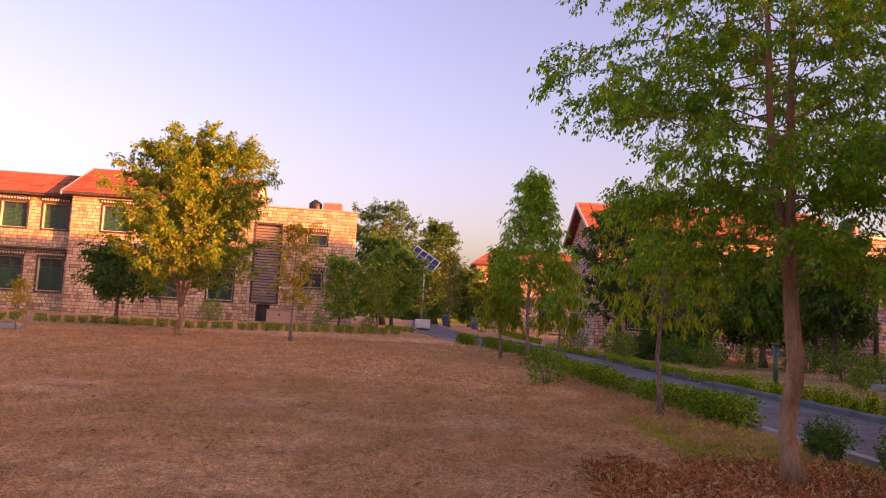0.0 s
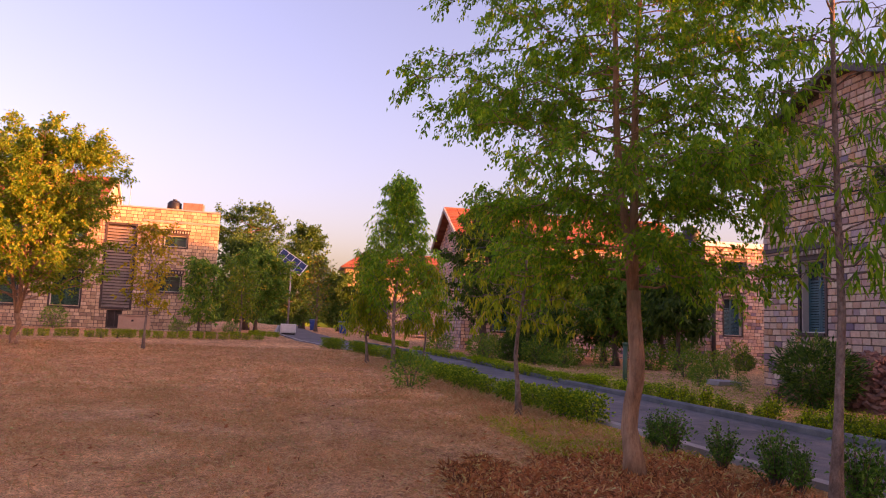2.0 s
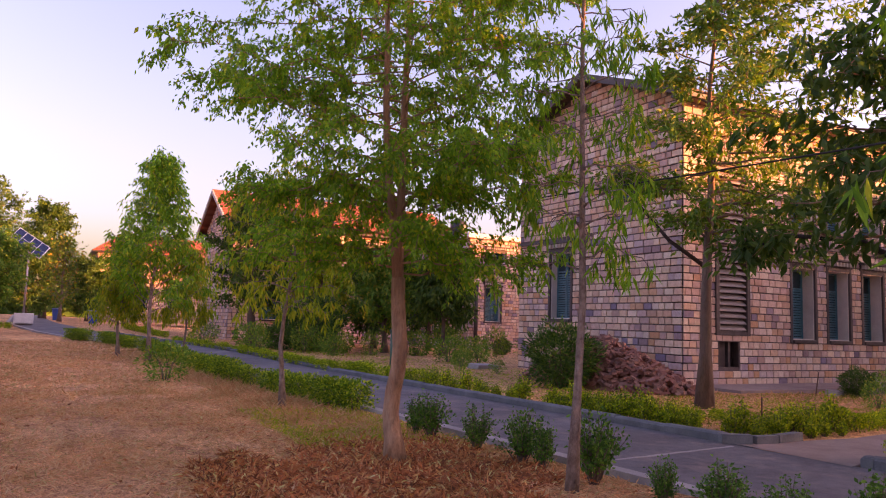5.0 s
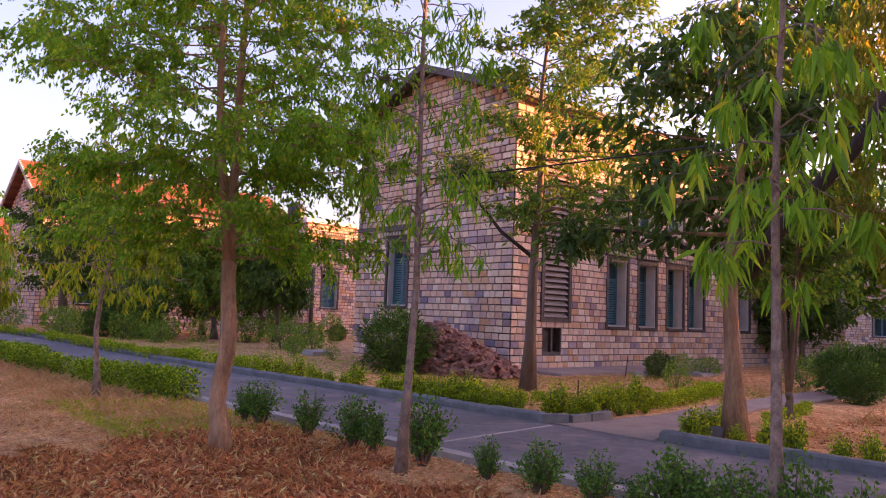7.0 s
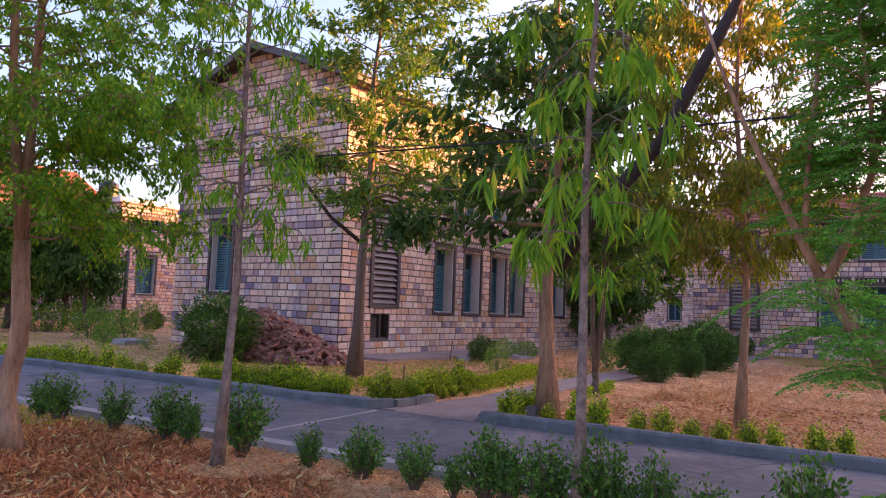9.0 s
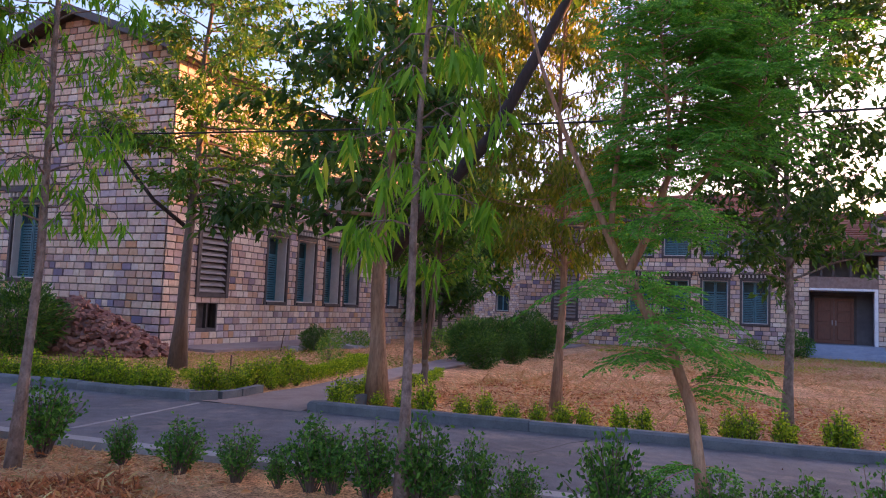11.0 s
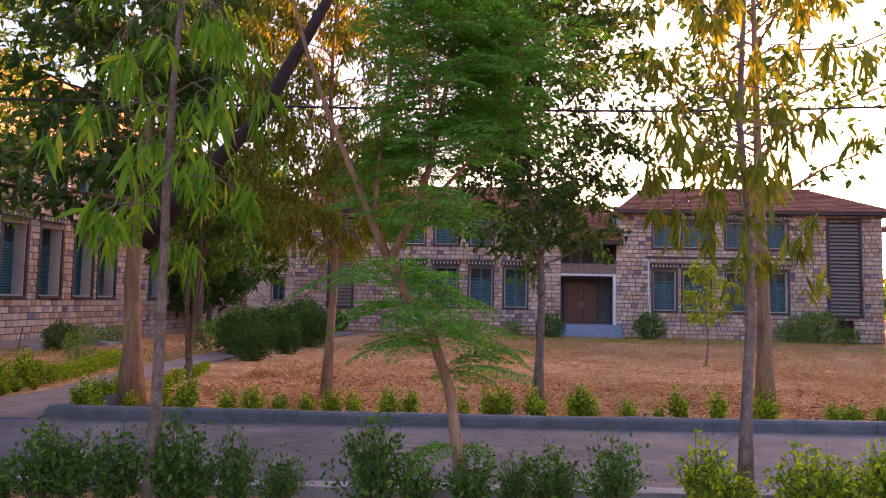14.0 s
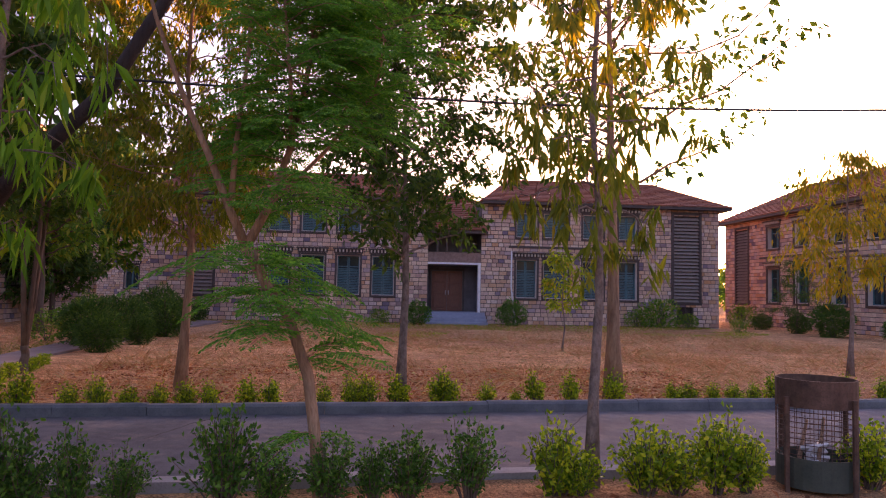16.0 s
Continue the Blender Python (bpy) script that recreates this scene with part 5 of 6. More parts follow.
# ---- hedges and shrubs ----
def loose_shrub(name, label, seed, size, sprigs, per, leaf, leafmat, group="", bare=0.2):
    """A ragged bush over the origin: many curving shoots, each set with leaves."""
    rnd = random.Random(seed)
    root = thing(name, (0, 0, 0), label, name.replace("_", " "), group)
    wood, fol = Shape(), Foliage(seed)
    r, h = size
    for i in range(sprigs):
        a, k = i * 2.39996 + rnd.uniform(-0.5, 0.5), math.sqrt((i + 0.5) / sprigs)
        top = h * (1.05 - 0.5 * k * k) * rnd.uniform(0.72, 1.15)
        out = Vector((math.cos(a), math.sin(a), 0)) * r * k * rnd.uniform(0.8, 1.2)
        base = Vector((math.cos(a), math.sin(a), 0)) * 0.04 * rnd.random()
        mid = base + out * 0.45 + Vector((rnd.uniform(-0.03, 0.03), rnd.uniform(-0.03, 0.03), top * 0.5))
        tip = base + out + Vector((0, 0, top))
        wood.tube([base - Vector((0, 0, 0.05)), mid, tip], [0.008, 0.005, 0.002], 4, False)
        low = base.lerp(mid, bare + 3 * bare * rnd.random())
        fol.along(low, mid, int(per * 0.4), leaf, -0.1, 0.9)
        fol.along(mid, tip, int(per * 0.6), leaf, -0.15, 0.8)
    part("branching_stem", wood.mesh("branching_stem", BARKDARK, True), root)
    part("foliage", fol.mesh("foliage", leafmat), root)
    return root


def shrub_model(name, label, seed, size, count, leaf, leafmat, stems=5, box=False, group=""):
    """A bush over the origin: stems and a shell of leaves; box: clipped like a hedge."""
    rnd, rng = random.Random(seed), np.random.default_rng(seed)
    root = thing(name, (0, 0, 0), label, name.replace("_", " "), group)
    wood, fol = Shape(), Foliage(seed)
    rx, ry, h = size
    for _ in range(stems):
        a = rnd.uniform(0, 6.28)
        tip = (rx * 0.7 * math.cos(a), ry * 0.7 * math.sin(a), h * rnd.uniform(0.6, 0.95))
        wood.tube([(0.05 * math.cos(a), 0.05 * math.sin(a), -0.05), (tip[0] * 0.35, tip[1] * 0.35, tip[2] * 0.5), tip], [0.014, 0.009, 0.004], 4, False)
    p = rng.uniform(-1, 1, (count * 3, 3))
    if not box:
        p = p[np.linalg.norm(p, axis=1) < 1]
    p = p[:count]
    rad = np.linalg.norm(p, axis=1, keepdims=True)
    p = p * (1 + 0.35 * (1 - rad) * (not box))
    lump = np.array([noise.noise(Vector((q[0] * 2.2 + seed, q[1] * 2.2, q[2] * 2.2))) for q in p])[:, None]
    d = unit(p + np.array([0, 0, 0.5]) + rng.normal(size=p.shape) * 0.5)
    p = p * (1 + (0.5 if box else 0.42) * lump)
    p = p * np.array([rx, ry, h * (0.42 if box else 0.5)]) + np.array([0, 0, h * (0.55 if box else 0.46)])
    p[:, 2] = np.maximum(p[:, 2], 0.02)
    fol.cloud(p, d, leaf)
    part("branching_stem", wood.mesh("branching_stem", BARKDARK, True), root)
    part("foliage", fol.mesh("foliage", leafmat), root)
    return root


def scatter(models, spots, seed, spread=0.15):
    """Sets models out over spots (x, y, scale); the first use of each model is the model itself."""
    rnd = random.Random(seed)
    used = set()
    for i, (x, y, k) in enumerate(spots):
        src = models[i % len(models)] if i < len(models) else rnd.choice(models)
        m = pose(x, y, gz(x, y) - 0.02, 0, 0, rnd.uniform(0, 360)) @ Matrix.Diagonal((k, k, k * rnd.uniform(1 - spread, 1 + spread), 1))
        if i < len(models):
            src.matrix_basis = m
        else:
            copy_thing(src, m)


def hedge_run(models, pts, step, seed, scale=1.0, skip=0.0):
    """Clipped hedge plants in a line."""
    rnd = random.Random(seed)
    spots, first = [], True
    for (x0, y0), (x1, y1) in zip(pts, pts[1:]):
        d = math.hypot(x1 - x0, y1 - y0)
        n = max(1, int(d / step))
        for i in range(n):
            if rnd.random() < skip:
                continue
            t = (i + 0.5) / n
            spots.append((x0 + (x1 - x0) * t + rnd.uniform(-0.05, 0.05), y0 + (y1 - y0) * t + rnd.uniform(-0.05, 0.05), math.degrees(math.atan2(y1 - y0, x1 - x0)), scale * rnd.uniform(0.85, 1.12)))
    for x, y, yaw, k in spots:
        src = rnd.choice(models)
        copy_thing(src, pose(x, y, gz(x, y) - 0.02, 0, 0, yaw + rnd.uniform(-8, 8) + 180 * rnd.randint(0, 1)) @ Matrix.Scale(k, 4))


near_shrubs = [loose_shrub("shrub", "leafy dark green shrub at the road's edge", 100 + i, (0.20 + 0.025 * i, 0.56 + 0.04 * (i % 3)), 34, 38, (0.05, 0.026), G_SHRUB, group="roadside shrubs", bare=0.28) for i in range(4)]
row = [(9.6, 0.9), (9.2, 1.25), (8.1, 1.0), (7.2, 1.15), (6.85, 1.1), (6.05, 1.3), (5.15, 1.0), (4.5, 1.05), (3.95, 1.1), (3.55, 0.8), (3.25, 1.1), (3.05, 0.95), (2.72, 1.05),
       (2.31, 1.15), (2.15, 0.8), (1.87, 1.15), (1.53, 0.95), (0.87, 1.2), (0.55, 0.8), (0.15, 0.95), (-0.16, 0.95), (-0.42, 1.1), (-0.87, 1.2)]
scatter(near_shrubs, [(5.68 - 0.08 * y, y, 0.86 * k) for y, k in row], 1)
lime_shrubs = [loose_shrub("shrub", "yellow-green shrub at the road's edge", 110 + i, (0.20 + 0.02 * i, 0.48), 38, 36, (0.05, 0.028), G_HEDGE, group="roadside shrubs") for i in range(3)]
row = [(-1.55, 1.0), (-1.72, 0.85), (-2.27, 1.0), (-2.52, 0.9), (-2.86, 1.05), (-3.12, 0.85), (-4.25, 1.0), (-4.7, 0.9), (-5.4, 1.0)]
scatter(lime_shrubs, [(5.68 - 0.08 * y, y, k) for y, k in row], 2)
kerb_shrubs = [loose_shrub("shrub", "small yellow-green shrub behind the kerb", 120 + i, (0.10 + 0.03 * i, 0.42 + 0.03 * i), 22 + 5 * i, 26, (0.052, 0.03), G_HEDGE, group="kerbside shrubs", bare=0.3) for i in range(4)]
row = [(4.3, 1.2), (4.0, 1.2), (3.48, 0.9), (3.15, 0.85), (2.8, 1.1), (2.45, 0.9), (2.12, 1.1), (1.85, 0.8), (1.4, 1.15), (1.1, 1.1), (0.45, 0.95), (0.1, 1.0), (-0.1, 1.2), (-0.5, 1.1), (-1.05, 1.2), (-1.2, 1.0), (-1.7, 0.95),
       (-2.09, 0.8), (-2.36, 1.0), (-2.86, 1.0), (-3.5, 1.1), (-4.36, 0.9), (-4.62, 1.2), (-5.0, 0.8), (-5.33, 1.0), (-5.65, 0.8), (-5.93, 1.0), (-7.2, 1.2), (-7.8, 1.1), (-8.6, 1.0)]
scatter(kerb_shrubs, [(9.85 - 0.09 * y, y, 0.88 * k) for y, k in row], 3)

hedge_plants = [shrub_model("hedge_plant", "clipped yellow-green hedge plant", 130 + i, (0.30, 0.20, 0.48), 900, (0.06, 0.04), G_HEDGE, 5, True, "hedge plants") for i in range(3)]
for hp, (hx, hy) in zip(hedge_plants, ((9.3, 8.6), (12.2, 8.0), (15.2, 8.3))):
    hp.matrix_basis = pose(hx, hy, gz(hx, hy) - 0.02, 0, 0, 10 * hx) @ Matrix.Scale(0.7, 4)
border_plants = [shrub_model("hedge_plant", "tall ragged dark green hedge plant with yellow-green tips", 170 + i, (0.33, 0.24, 0.50), 1100, (0.062, 0.04), G_BORDER, 7, True, "hedge plants") for i in range(3)]
for hp, (hx, hy) in zip(border_plants, ((4.95, 12.1), (4.85, 12.6), (4.8, 13.1))):
    hp.matrix_basis = pose(hx, hy, gz(hx, hy) - 0.02, 0, 0, 95)
hedge_run(border_plants, [(4.75, 13.4), (4.2, 17), (3.6, 25), (3.4, 29), (2.3, 32.5), (0.9, 35.2)], 0.5, 1, 0.9, 0.05)
hedge_run(kerb_shrubs, [(9.0, 8.2), (8.72, 11.2)], 0.25, 2, 1.15, 0.03)
hedge_run(kerb_shrubs, [(9.25, 8.5), (8.95, 11.2)], 0.3, 18, 1.0, 0.1)
hedge_run(kerb_shrubs, [(8.72, 11.2), (8.2, 16.0)], 0.38, 12, 1.15, 0.05)
hedge_run(hedge_plants, [(8.2, 16.0), (7.75, 20)], 0.42, 13, 1.15, 0.03)
hedge_run(hedge_plants, [(7.6, 20), (6.7, 29), (5.0, 35)], 0.5, 3, 1.0, 0.03)
hedge_run(kerb_shrubs, [(9.2, 7.75), (12.0, 7.6)], 0.25, 4, 1.12, 0.03)
hedge_run(hedge_plants, [(12.0, 7.6), (16.5, 8.4)], 0.45, 19, 0.9, 0.05)
hedge_run(hedge_plants, [(9.2, 8.9), (11.0, 9.3)], 0.6, 14, 0.7, 0.2)
hedge_run(kerb_shrubs, [(9.3, 7.45), (11.5, 7.3)], 0.35, 16, 0.8, 0.1)
hedge_run(kerb_shrubs, [(9.0, 5.15), (9.8, 5.35), (11.6, 5.75)], 0.26, 5, 0.9, 0.05)
hedge_run(kerb_shrubs, [(9.3, 4.8), (10.6, 4.4)], 0.35, 17, 0.75, 0.1)
hedge_run(hedge_plants, [(11.8, 5.4), (15.0, 6.0)], 0.6, 15, 0.7, 0.2)
hedge_run(hedge_plants, [(-30, 33.5), (-14, 35.5), (-2.2, 39.5)], 0.6, 6, 1.1, 0.04)
hedge_run(hedge_plants, [(-3.5, 46), (-1.6, 43)], 0.6, 7, 1.0)
hedge_run(hedge_plants, [(5.5, 40), (4.5, 52)], 0.9, 8, 1.0)

conifers = [shrub_model("conifer_bush", "dense dark green rounded conifer bush", 140 + i, (0.72, 0.68, 1.5), 5200, (0.13, 0.03), G_CONIFER, 9, group="conifer bushes") for i in range(2)]
scatter(conifers, [(12.1, 15.5, 1.32), (17.9, 6.1, 0.68), (19.3, 6.9, 0.74), (20.4, 6.0, 0.78), (22.2, 7.0, 0.8), (24.0, 6.3, 0.8), (26.0, 7.2, 0.85), (28.0, 7.4, 0.85), (31.5, 8.2, 1.05), (36.2, 9.6, 1.1), (36.3, 8.2, 1.0), (28.5, 8.7, 1.1), (19.6, 12.2, 0.85), (34.8, 9.0, 1.2),
                    (9.6, 33.5, 1.5), (11.4, 34.0, 1.6), (22.0, 33.5, 1.0), (36.8, -26.8, 1.2), (30.5, -20.5, 0.95), (33.5, -20.8, 1.1), (37.0, -20.9, 1.0), (26.5, -20.6, 1.2)], 4)
box_bush = [shrub_model("ball_bush", "clipped round dark green bush beside the steps", 150, (0.62, 0.62, 1.15), 2600, (0.09, 0.045), G_SHRUB, 6, group="step bushes")]
scatter(box_bush, [(35.9, -2.45, 1.05), (35.9, -7.15, 1.1)], 5, 0.03)
wild = [shrub_model("bush", "loose weedy green bush", 160 + i, (0.75, 0.7, 1.0 + 0.3 * i), 900, (0.13, 0.055), G_MID, 9, group="weedy bushes") for i in range(3)]
scatter(wild, [(17.5, 29.0, 1.0), (14.5, 26.0, 0.9), (19.5, 27.5, 0.8), (2.6, 18.0, 0.85), (21.5, 12.6, 0.7), (22.6, 12.3, 0.6), (16.5, 9.8, 0.6), (24.5, 8.8, 0.9), (21.0, 8.6, 0.8), (28.0, 10.5, 1.0), (36.9, -15.2, 1.5), (37.0, -14.0, 1.0), (37.0, -16.8, 0.7),
               (36.9, -0.6, 0.7), (36.9, 1.5, 0.6), (38.5, -20.6, 1.1), (12.5, 21.5, 0.5), (13.0, 20.0, 0.45), (-4.6, 46.5, 0.8), (-7.5, 45.0, 0.8), (-14.5, 45.5, 1.2), (-25.5, 38.0, 1.3), (-27.5, 38.5, 1.2), (24.0, 32.5, 1.1), (8.0, 31.0, 0.8),
               (11.0, 30.0, 0.8), (13.0, 30.5, 0.9), (6.6, 36.0, 1.1), (33.0, -17.5, 0.6), (10.2, 31.5, 1.0), (12.0, 32.5, 1.2), (15.5, 31.0, 1.1), (18.5, 33.5, 1.3), (8.6, 34.5, 1.2), (20.0, 31.0, 1.0), (13.8, 23.8, 0.55), (15.2, 24.8, 0.7)], 6)


def far_woods():
    """The belt of trees on the horizon."""
    rng = np.random.default_rng(77)
    fol = Foliage(77)
    for _ in range(420):
        az, d = radians(rng.uniform(-150, 60)), rng.uniform(120, 210)
        x, y, r, h = -math.sin(az) * d, math.cos(az) * d, rng.uniform(3, 6), rng.uniform(3.5, 7.5)
        n = 110
        q = unit(rng.normal(size=(n, 3))) * rng.uniform(0.3, 1.0, (n, 1))
        fol.cloud(q * np.array([r, r, h * 0.55]) + np.array([x, y, h * 0.45]), rng.normal(size=(n, 3)), (1.7, 0.95))
    tagged(new("far_woods", fol.mesh("far_woods", G_DARK)), "distant belt of trees on the horizon", "woods", kind="stuff")


far_woods()


# ---- grass, fallen leaves ----
def blades(name, label, spots, size, material, seed, lie=0.6):
    rng = np.random.default_rng(seed)
    n = len(spots)
    p = np.column_stack([spots, [gz(x, y) - 0.01 for x, y in spots]])
    d = rng.normal(size=(n, 3))
    d[:, 2] = np.abs(d[:, 2]) * (1 - lie) + 0.15
    k = rng.uniform(0.5, 1.3, n)
    v, f = leaf_arrays(p, d, size[0] * k, size[1] * k, rng)
    tagged(new(name, mesh_of(name, v, f, material)), label, name.replace("_", " "), kind="stuff")


def field_spots(n, seed, x0, x1, y0, y1, keep, patch=0.0):
    rng = np.random.default_rng(seed)
    out = []
    while len(out) < n:
        x, y = rng.uniform(x0, x1), rng.uniform(y0, y1)
        if keep(x, y) and rng.random() < 0.25 + 0.75 * max(0.0, 0.5 + noise.noise(Vector((x * 0.8, y * 0.8, seed))) * 1.3):
            out.append((x, y))
    return np.array(out)


def off_road(x, y):
    return not (-1.62 < x - road_mid(y) < 1.62)


west = lambda x, y: x < road_mid(y) - 1.7
east = lambda x, y: x > road_mid(y) + 1.65 and not (x < 36 and abs(y - 6.6) < 0.9) and not (x > 15.9 and 13.0 < y < 24)
blades("grass", "withered straw-coloured grass on the field", field_spots(110000, 1, -9, 6, 4.0, 16, west), (0.085, 0.012), STRAW, 1)
blades("grass", "withered straw-coloured grass on the field", field_spots(60000, 2, -22, 5, 15, 33, west), (0.15, 0.022), STRAW, 2)
blades("grass", "withered grass on the lawn before the houses", field_spots(50000, 3, 9.6, 37, -16, 14, east), (0.14, 0.014), STRAW, 3, 0.3)
blades("green_grass", "short green grass on the lawn before the steps", field_spots(16000, 11, 24, 37.5, -18, 9, lambda x, y: east(x, y) and noise.noise(Vector((x * 0.25, y * 0.25, 4.0))) + 0.09 * (x - 31) > 0.0), (0.13, 0.016), G_LIME, 11, 0.3)
blades("tall_grass", "tall dry grass stalks on the lawn", field_spots(9000, 12, 10.5, 34, -14, 5, lambda x, y: east(x, y) and noise.noise(Vector((x * 0.35, y * 0.35, 9.0))) > 0.0), (0.30, 0.012), STRAW, 12, 0.05)
blades("green_grass", "weedy grass between hedge and house", field_spots(7000, 13, 9.3, 20, 7.6, 13.2, lambda x, y: east(x, y)), (0.11, 0.013), G_OLIVE, 13, 0.25)
blades("tall_grass", "tall dry grass stalks along the road's edge", field_spots(2600, 4, 3.2, 5.6, 10, 24, lambda x, y: 0.3 < (road_mid(y) - 1.9 - x) < 1.6), (0.24, 0.009), STRAW, 4, 0.05)
blades("green_grass", "patches of short green grass beside the road", field_spots(9000, 5, 8.5, 18, 9.5, 34, lambda x, y: x > road_mid(y) + 2.8 and x < road_mid(y) + 9), (0.10, 0.014), G_LIME, 5, 0.2)
blades("green_grass", "sparse green tufts in the dry field", field_spots(5000, 6, 3.0, 5.5, 8.5, 12.5, west), (0.09, 0.012), G_LIME, 6, 0.3)
blades("leaf_litter", "brown fallen leaves strewn under the trees", field_spots(42000, 7, -1.5, 5.7, 1.5, 12.5, lambda x, y: west(x, y) and (x - 3.7) ** 2 / 5.5 + (y - 6.4) ** 2 / 11 < 0.75 + 0.9 * noise.noise(Vector((x * 0.9, y * 0.9, 7.0))) + 0.5 * noise.noise(Vector((x * 4.0, y * 4.0, 2.0))) and (x - 4.95) ** 2 / 0.55 + (y - 5.6) ** 2 / 0.3 > 1.0 and x < road_mid(y) - 2.0), (0.12, 0.019), LITTER, 7, 0.8)
blades("leaf_litter", "brown fallen leaves on the lawn's edge", field_spots(9000, 8, 9.5, 15, -6, 5, east), (0.09, 0.022), LITTER, 8, 0.85)
blades("leaf_litter", "scattered fallen leaves on the field", field_spots(2500, 9, -9, 6, -6, 16, west), (0.09, 0.03), LITTER, 9, 0.85)
blades("leaf_litter", "a few dry leaves on the road", field_spots(160, 10, 4, 9.5, -6, 16, lambda x, y: not off_road(x, y)), (0.08, 0.03), LITTER, 10, 0.95)


# ---- things ----
def brick_pile():
    pile = thing("brick_pile", (13.9, 16.0, gz(13.9, 16.0)), "heap of loose red bricks against the stone wall", "brick pile")
    rnd = random.Random(30)
    bricks = [Shape().box((-0.115, -0.055, -0.037), (0.115, 0.055, 0.037), None, 0.004).mesh("brick", BRICK)]
    v = Shape()
    n = 20
    for i in range(n):
        for j in range(n):
            u, w = i / (n - 1) * 2 - 1, j / (n - 1) * 2 - 1
            r = math.hypot(u, w)
            v.v.append((u * 1.45, w * 3.1, 1.3 * max(0.0, 1 - r) ** 0.85 - 0.12))
    v.f = [(i * n + j, (i + 1) * n + j, (i + 1) * n + j + 1, i * n + j + 1) for i in range(n - 1) for j in range(n - 1)]
    part("rubble", v.mesh("rubble", BRICK), pile)
    rest = Shape()
    for k in range(950):
        a, r = rnd.uniform(0, 6.283), math.sqrt(rnd.random()) * 1.02
        u, w = r * math.cos(a), r * math.sin(a)
        z = 1.33 * max(0.0, 1 - r) ** 0.85 + 0.02 + 0.05 * rnd.random()
        m = pose(u * 1.5, w * 3.15, z, rnd.uniform(-40, 40), rnd.uniform(-40, 40), rnd.uniform(0, 360))
        if k < 300 and u < 0.3:
            part("brick", bricks[0], pile).matrix_basis = m
        else:
            rest.box((-0.115, -0.055, -0.037), (0.115, 0.055, 0.037), m, 0.004)
    part("bricks", rest.mesh("bricks", BRICK), pile, kind="stuff")


def mesh_bin():
    x, y = 6.06, -3.8
    b = thing("litter_bin", (x, y, gz(x, y) - 0.05), "rusty wire-mesh litter bin on posts, half full of rubbish", "litter bin")
    r = 0.31

    def ring(z0, z1, ra, th):
        s = Shape()
        n = 28
        for rr, zz in ((ra, z0), (ra, z1), (ra - th, z1), (ra - th, z0)):
            for i in range(n):
                w = 2 * math.pi * i / n
                s.v.append((rr * math.cos(w), rr * math.sin(w), zz))
        s.f = [(q * n + i, q * n + (i + 1) % n, ((q + 1) % 4) * n + (i + 1) % n, ((q + 1) % 4) * n + i) for q in range(4) for i in range(n)]
        return s

    part("top_band", ring(0.70, 0.92, r, 0.012).mesh("top_band", RUST), b, "rusty sheet-metal band")
    drum = ring(0.06, 0.30, r, 0.012)
    part("drum", drum.mesh("drum", GREENDRUM), b, "dull green drum at the bottom")
    part("base", Shape().tube([(0, 0, 0.06), (0, 0, 0.08)], [r - 0.013, r - 0.013], 24).mesh("base", RUST), b)
    wires = Shape()
    for i in range(30):
        w = 2 * math.pi * i / 30
        wires.tube([((r - 0.006) * math.cos(w), (r - 0.006) * math.sin(w), 0.29), ((r - 0.006) * math.cos(w), (r - 0.006) * math.sin(w), 0.71)], [0.003, 0.003], 4, False)
    for k in range(9):
        z = 0.325 + 0.043 * k
        wires.tube([((r - 0.006) * math.cos(a), (r - 0.006) * math.sin(a), z) for a in np.linspace(0, 2 * math.pi, 31)], [0.003] * 31, 4, False)
    part("wire_mesh", wires.mesh("wire_mesh", RUST), b)
    for a in (0.35, 1.9, 3.5, 5.0):
        px, py = (r + 0.03) * math.cos(a), (r + 0.03) * math.sin(a)
        part("post", Shape().tube([(px, py, -0.1), (px, py, 0.78)], [0.022, 0.022], 8).mesh("post", RUST), b)
    rnd = random.Random(4)
    junk = Shape()
    for _ in range(14):
        a, q = rnd.uniform(0, 6.28), rnd.uniform(0, 0.2)
        junk.box((-0.09, -0.05, -0.012), (0.09, 0.05, 0.012), pose(q * math.cos(a), q * math.sin(a), rnd.uniform(0.12, 0.36), rnd.uniform(-70, 70), rnd.uniform(-70, 70), rnd.uniform(0, 360)))
    part("rubbish", junk.mesh("rubbish", WHITEPAINT), b, "crumpled pale paper rubbish", kind="stuff")
    sticks = Shape()
    for q in ((-0.1, 0.05, 0.25, 0.08, -0.12, 0.58), (0.05, 0.12, 0.25, 0.16, -0.02, 0.55)):
        sticks.tube([q[:3], q[3:]], [0.018, 0.012], 6)
    part("stick", sticks.mesh("stick", BARK), b)


GREENDRUM = rough_mat("green_drum", (0.03, 0.045, 0.035), (0.07, 0.085, 0.06), 6.0, 0.7, 0.3, 0.004)


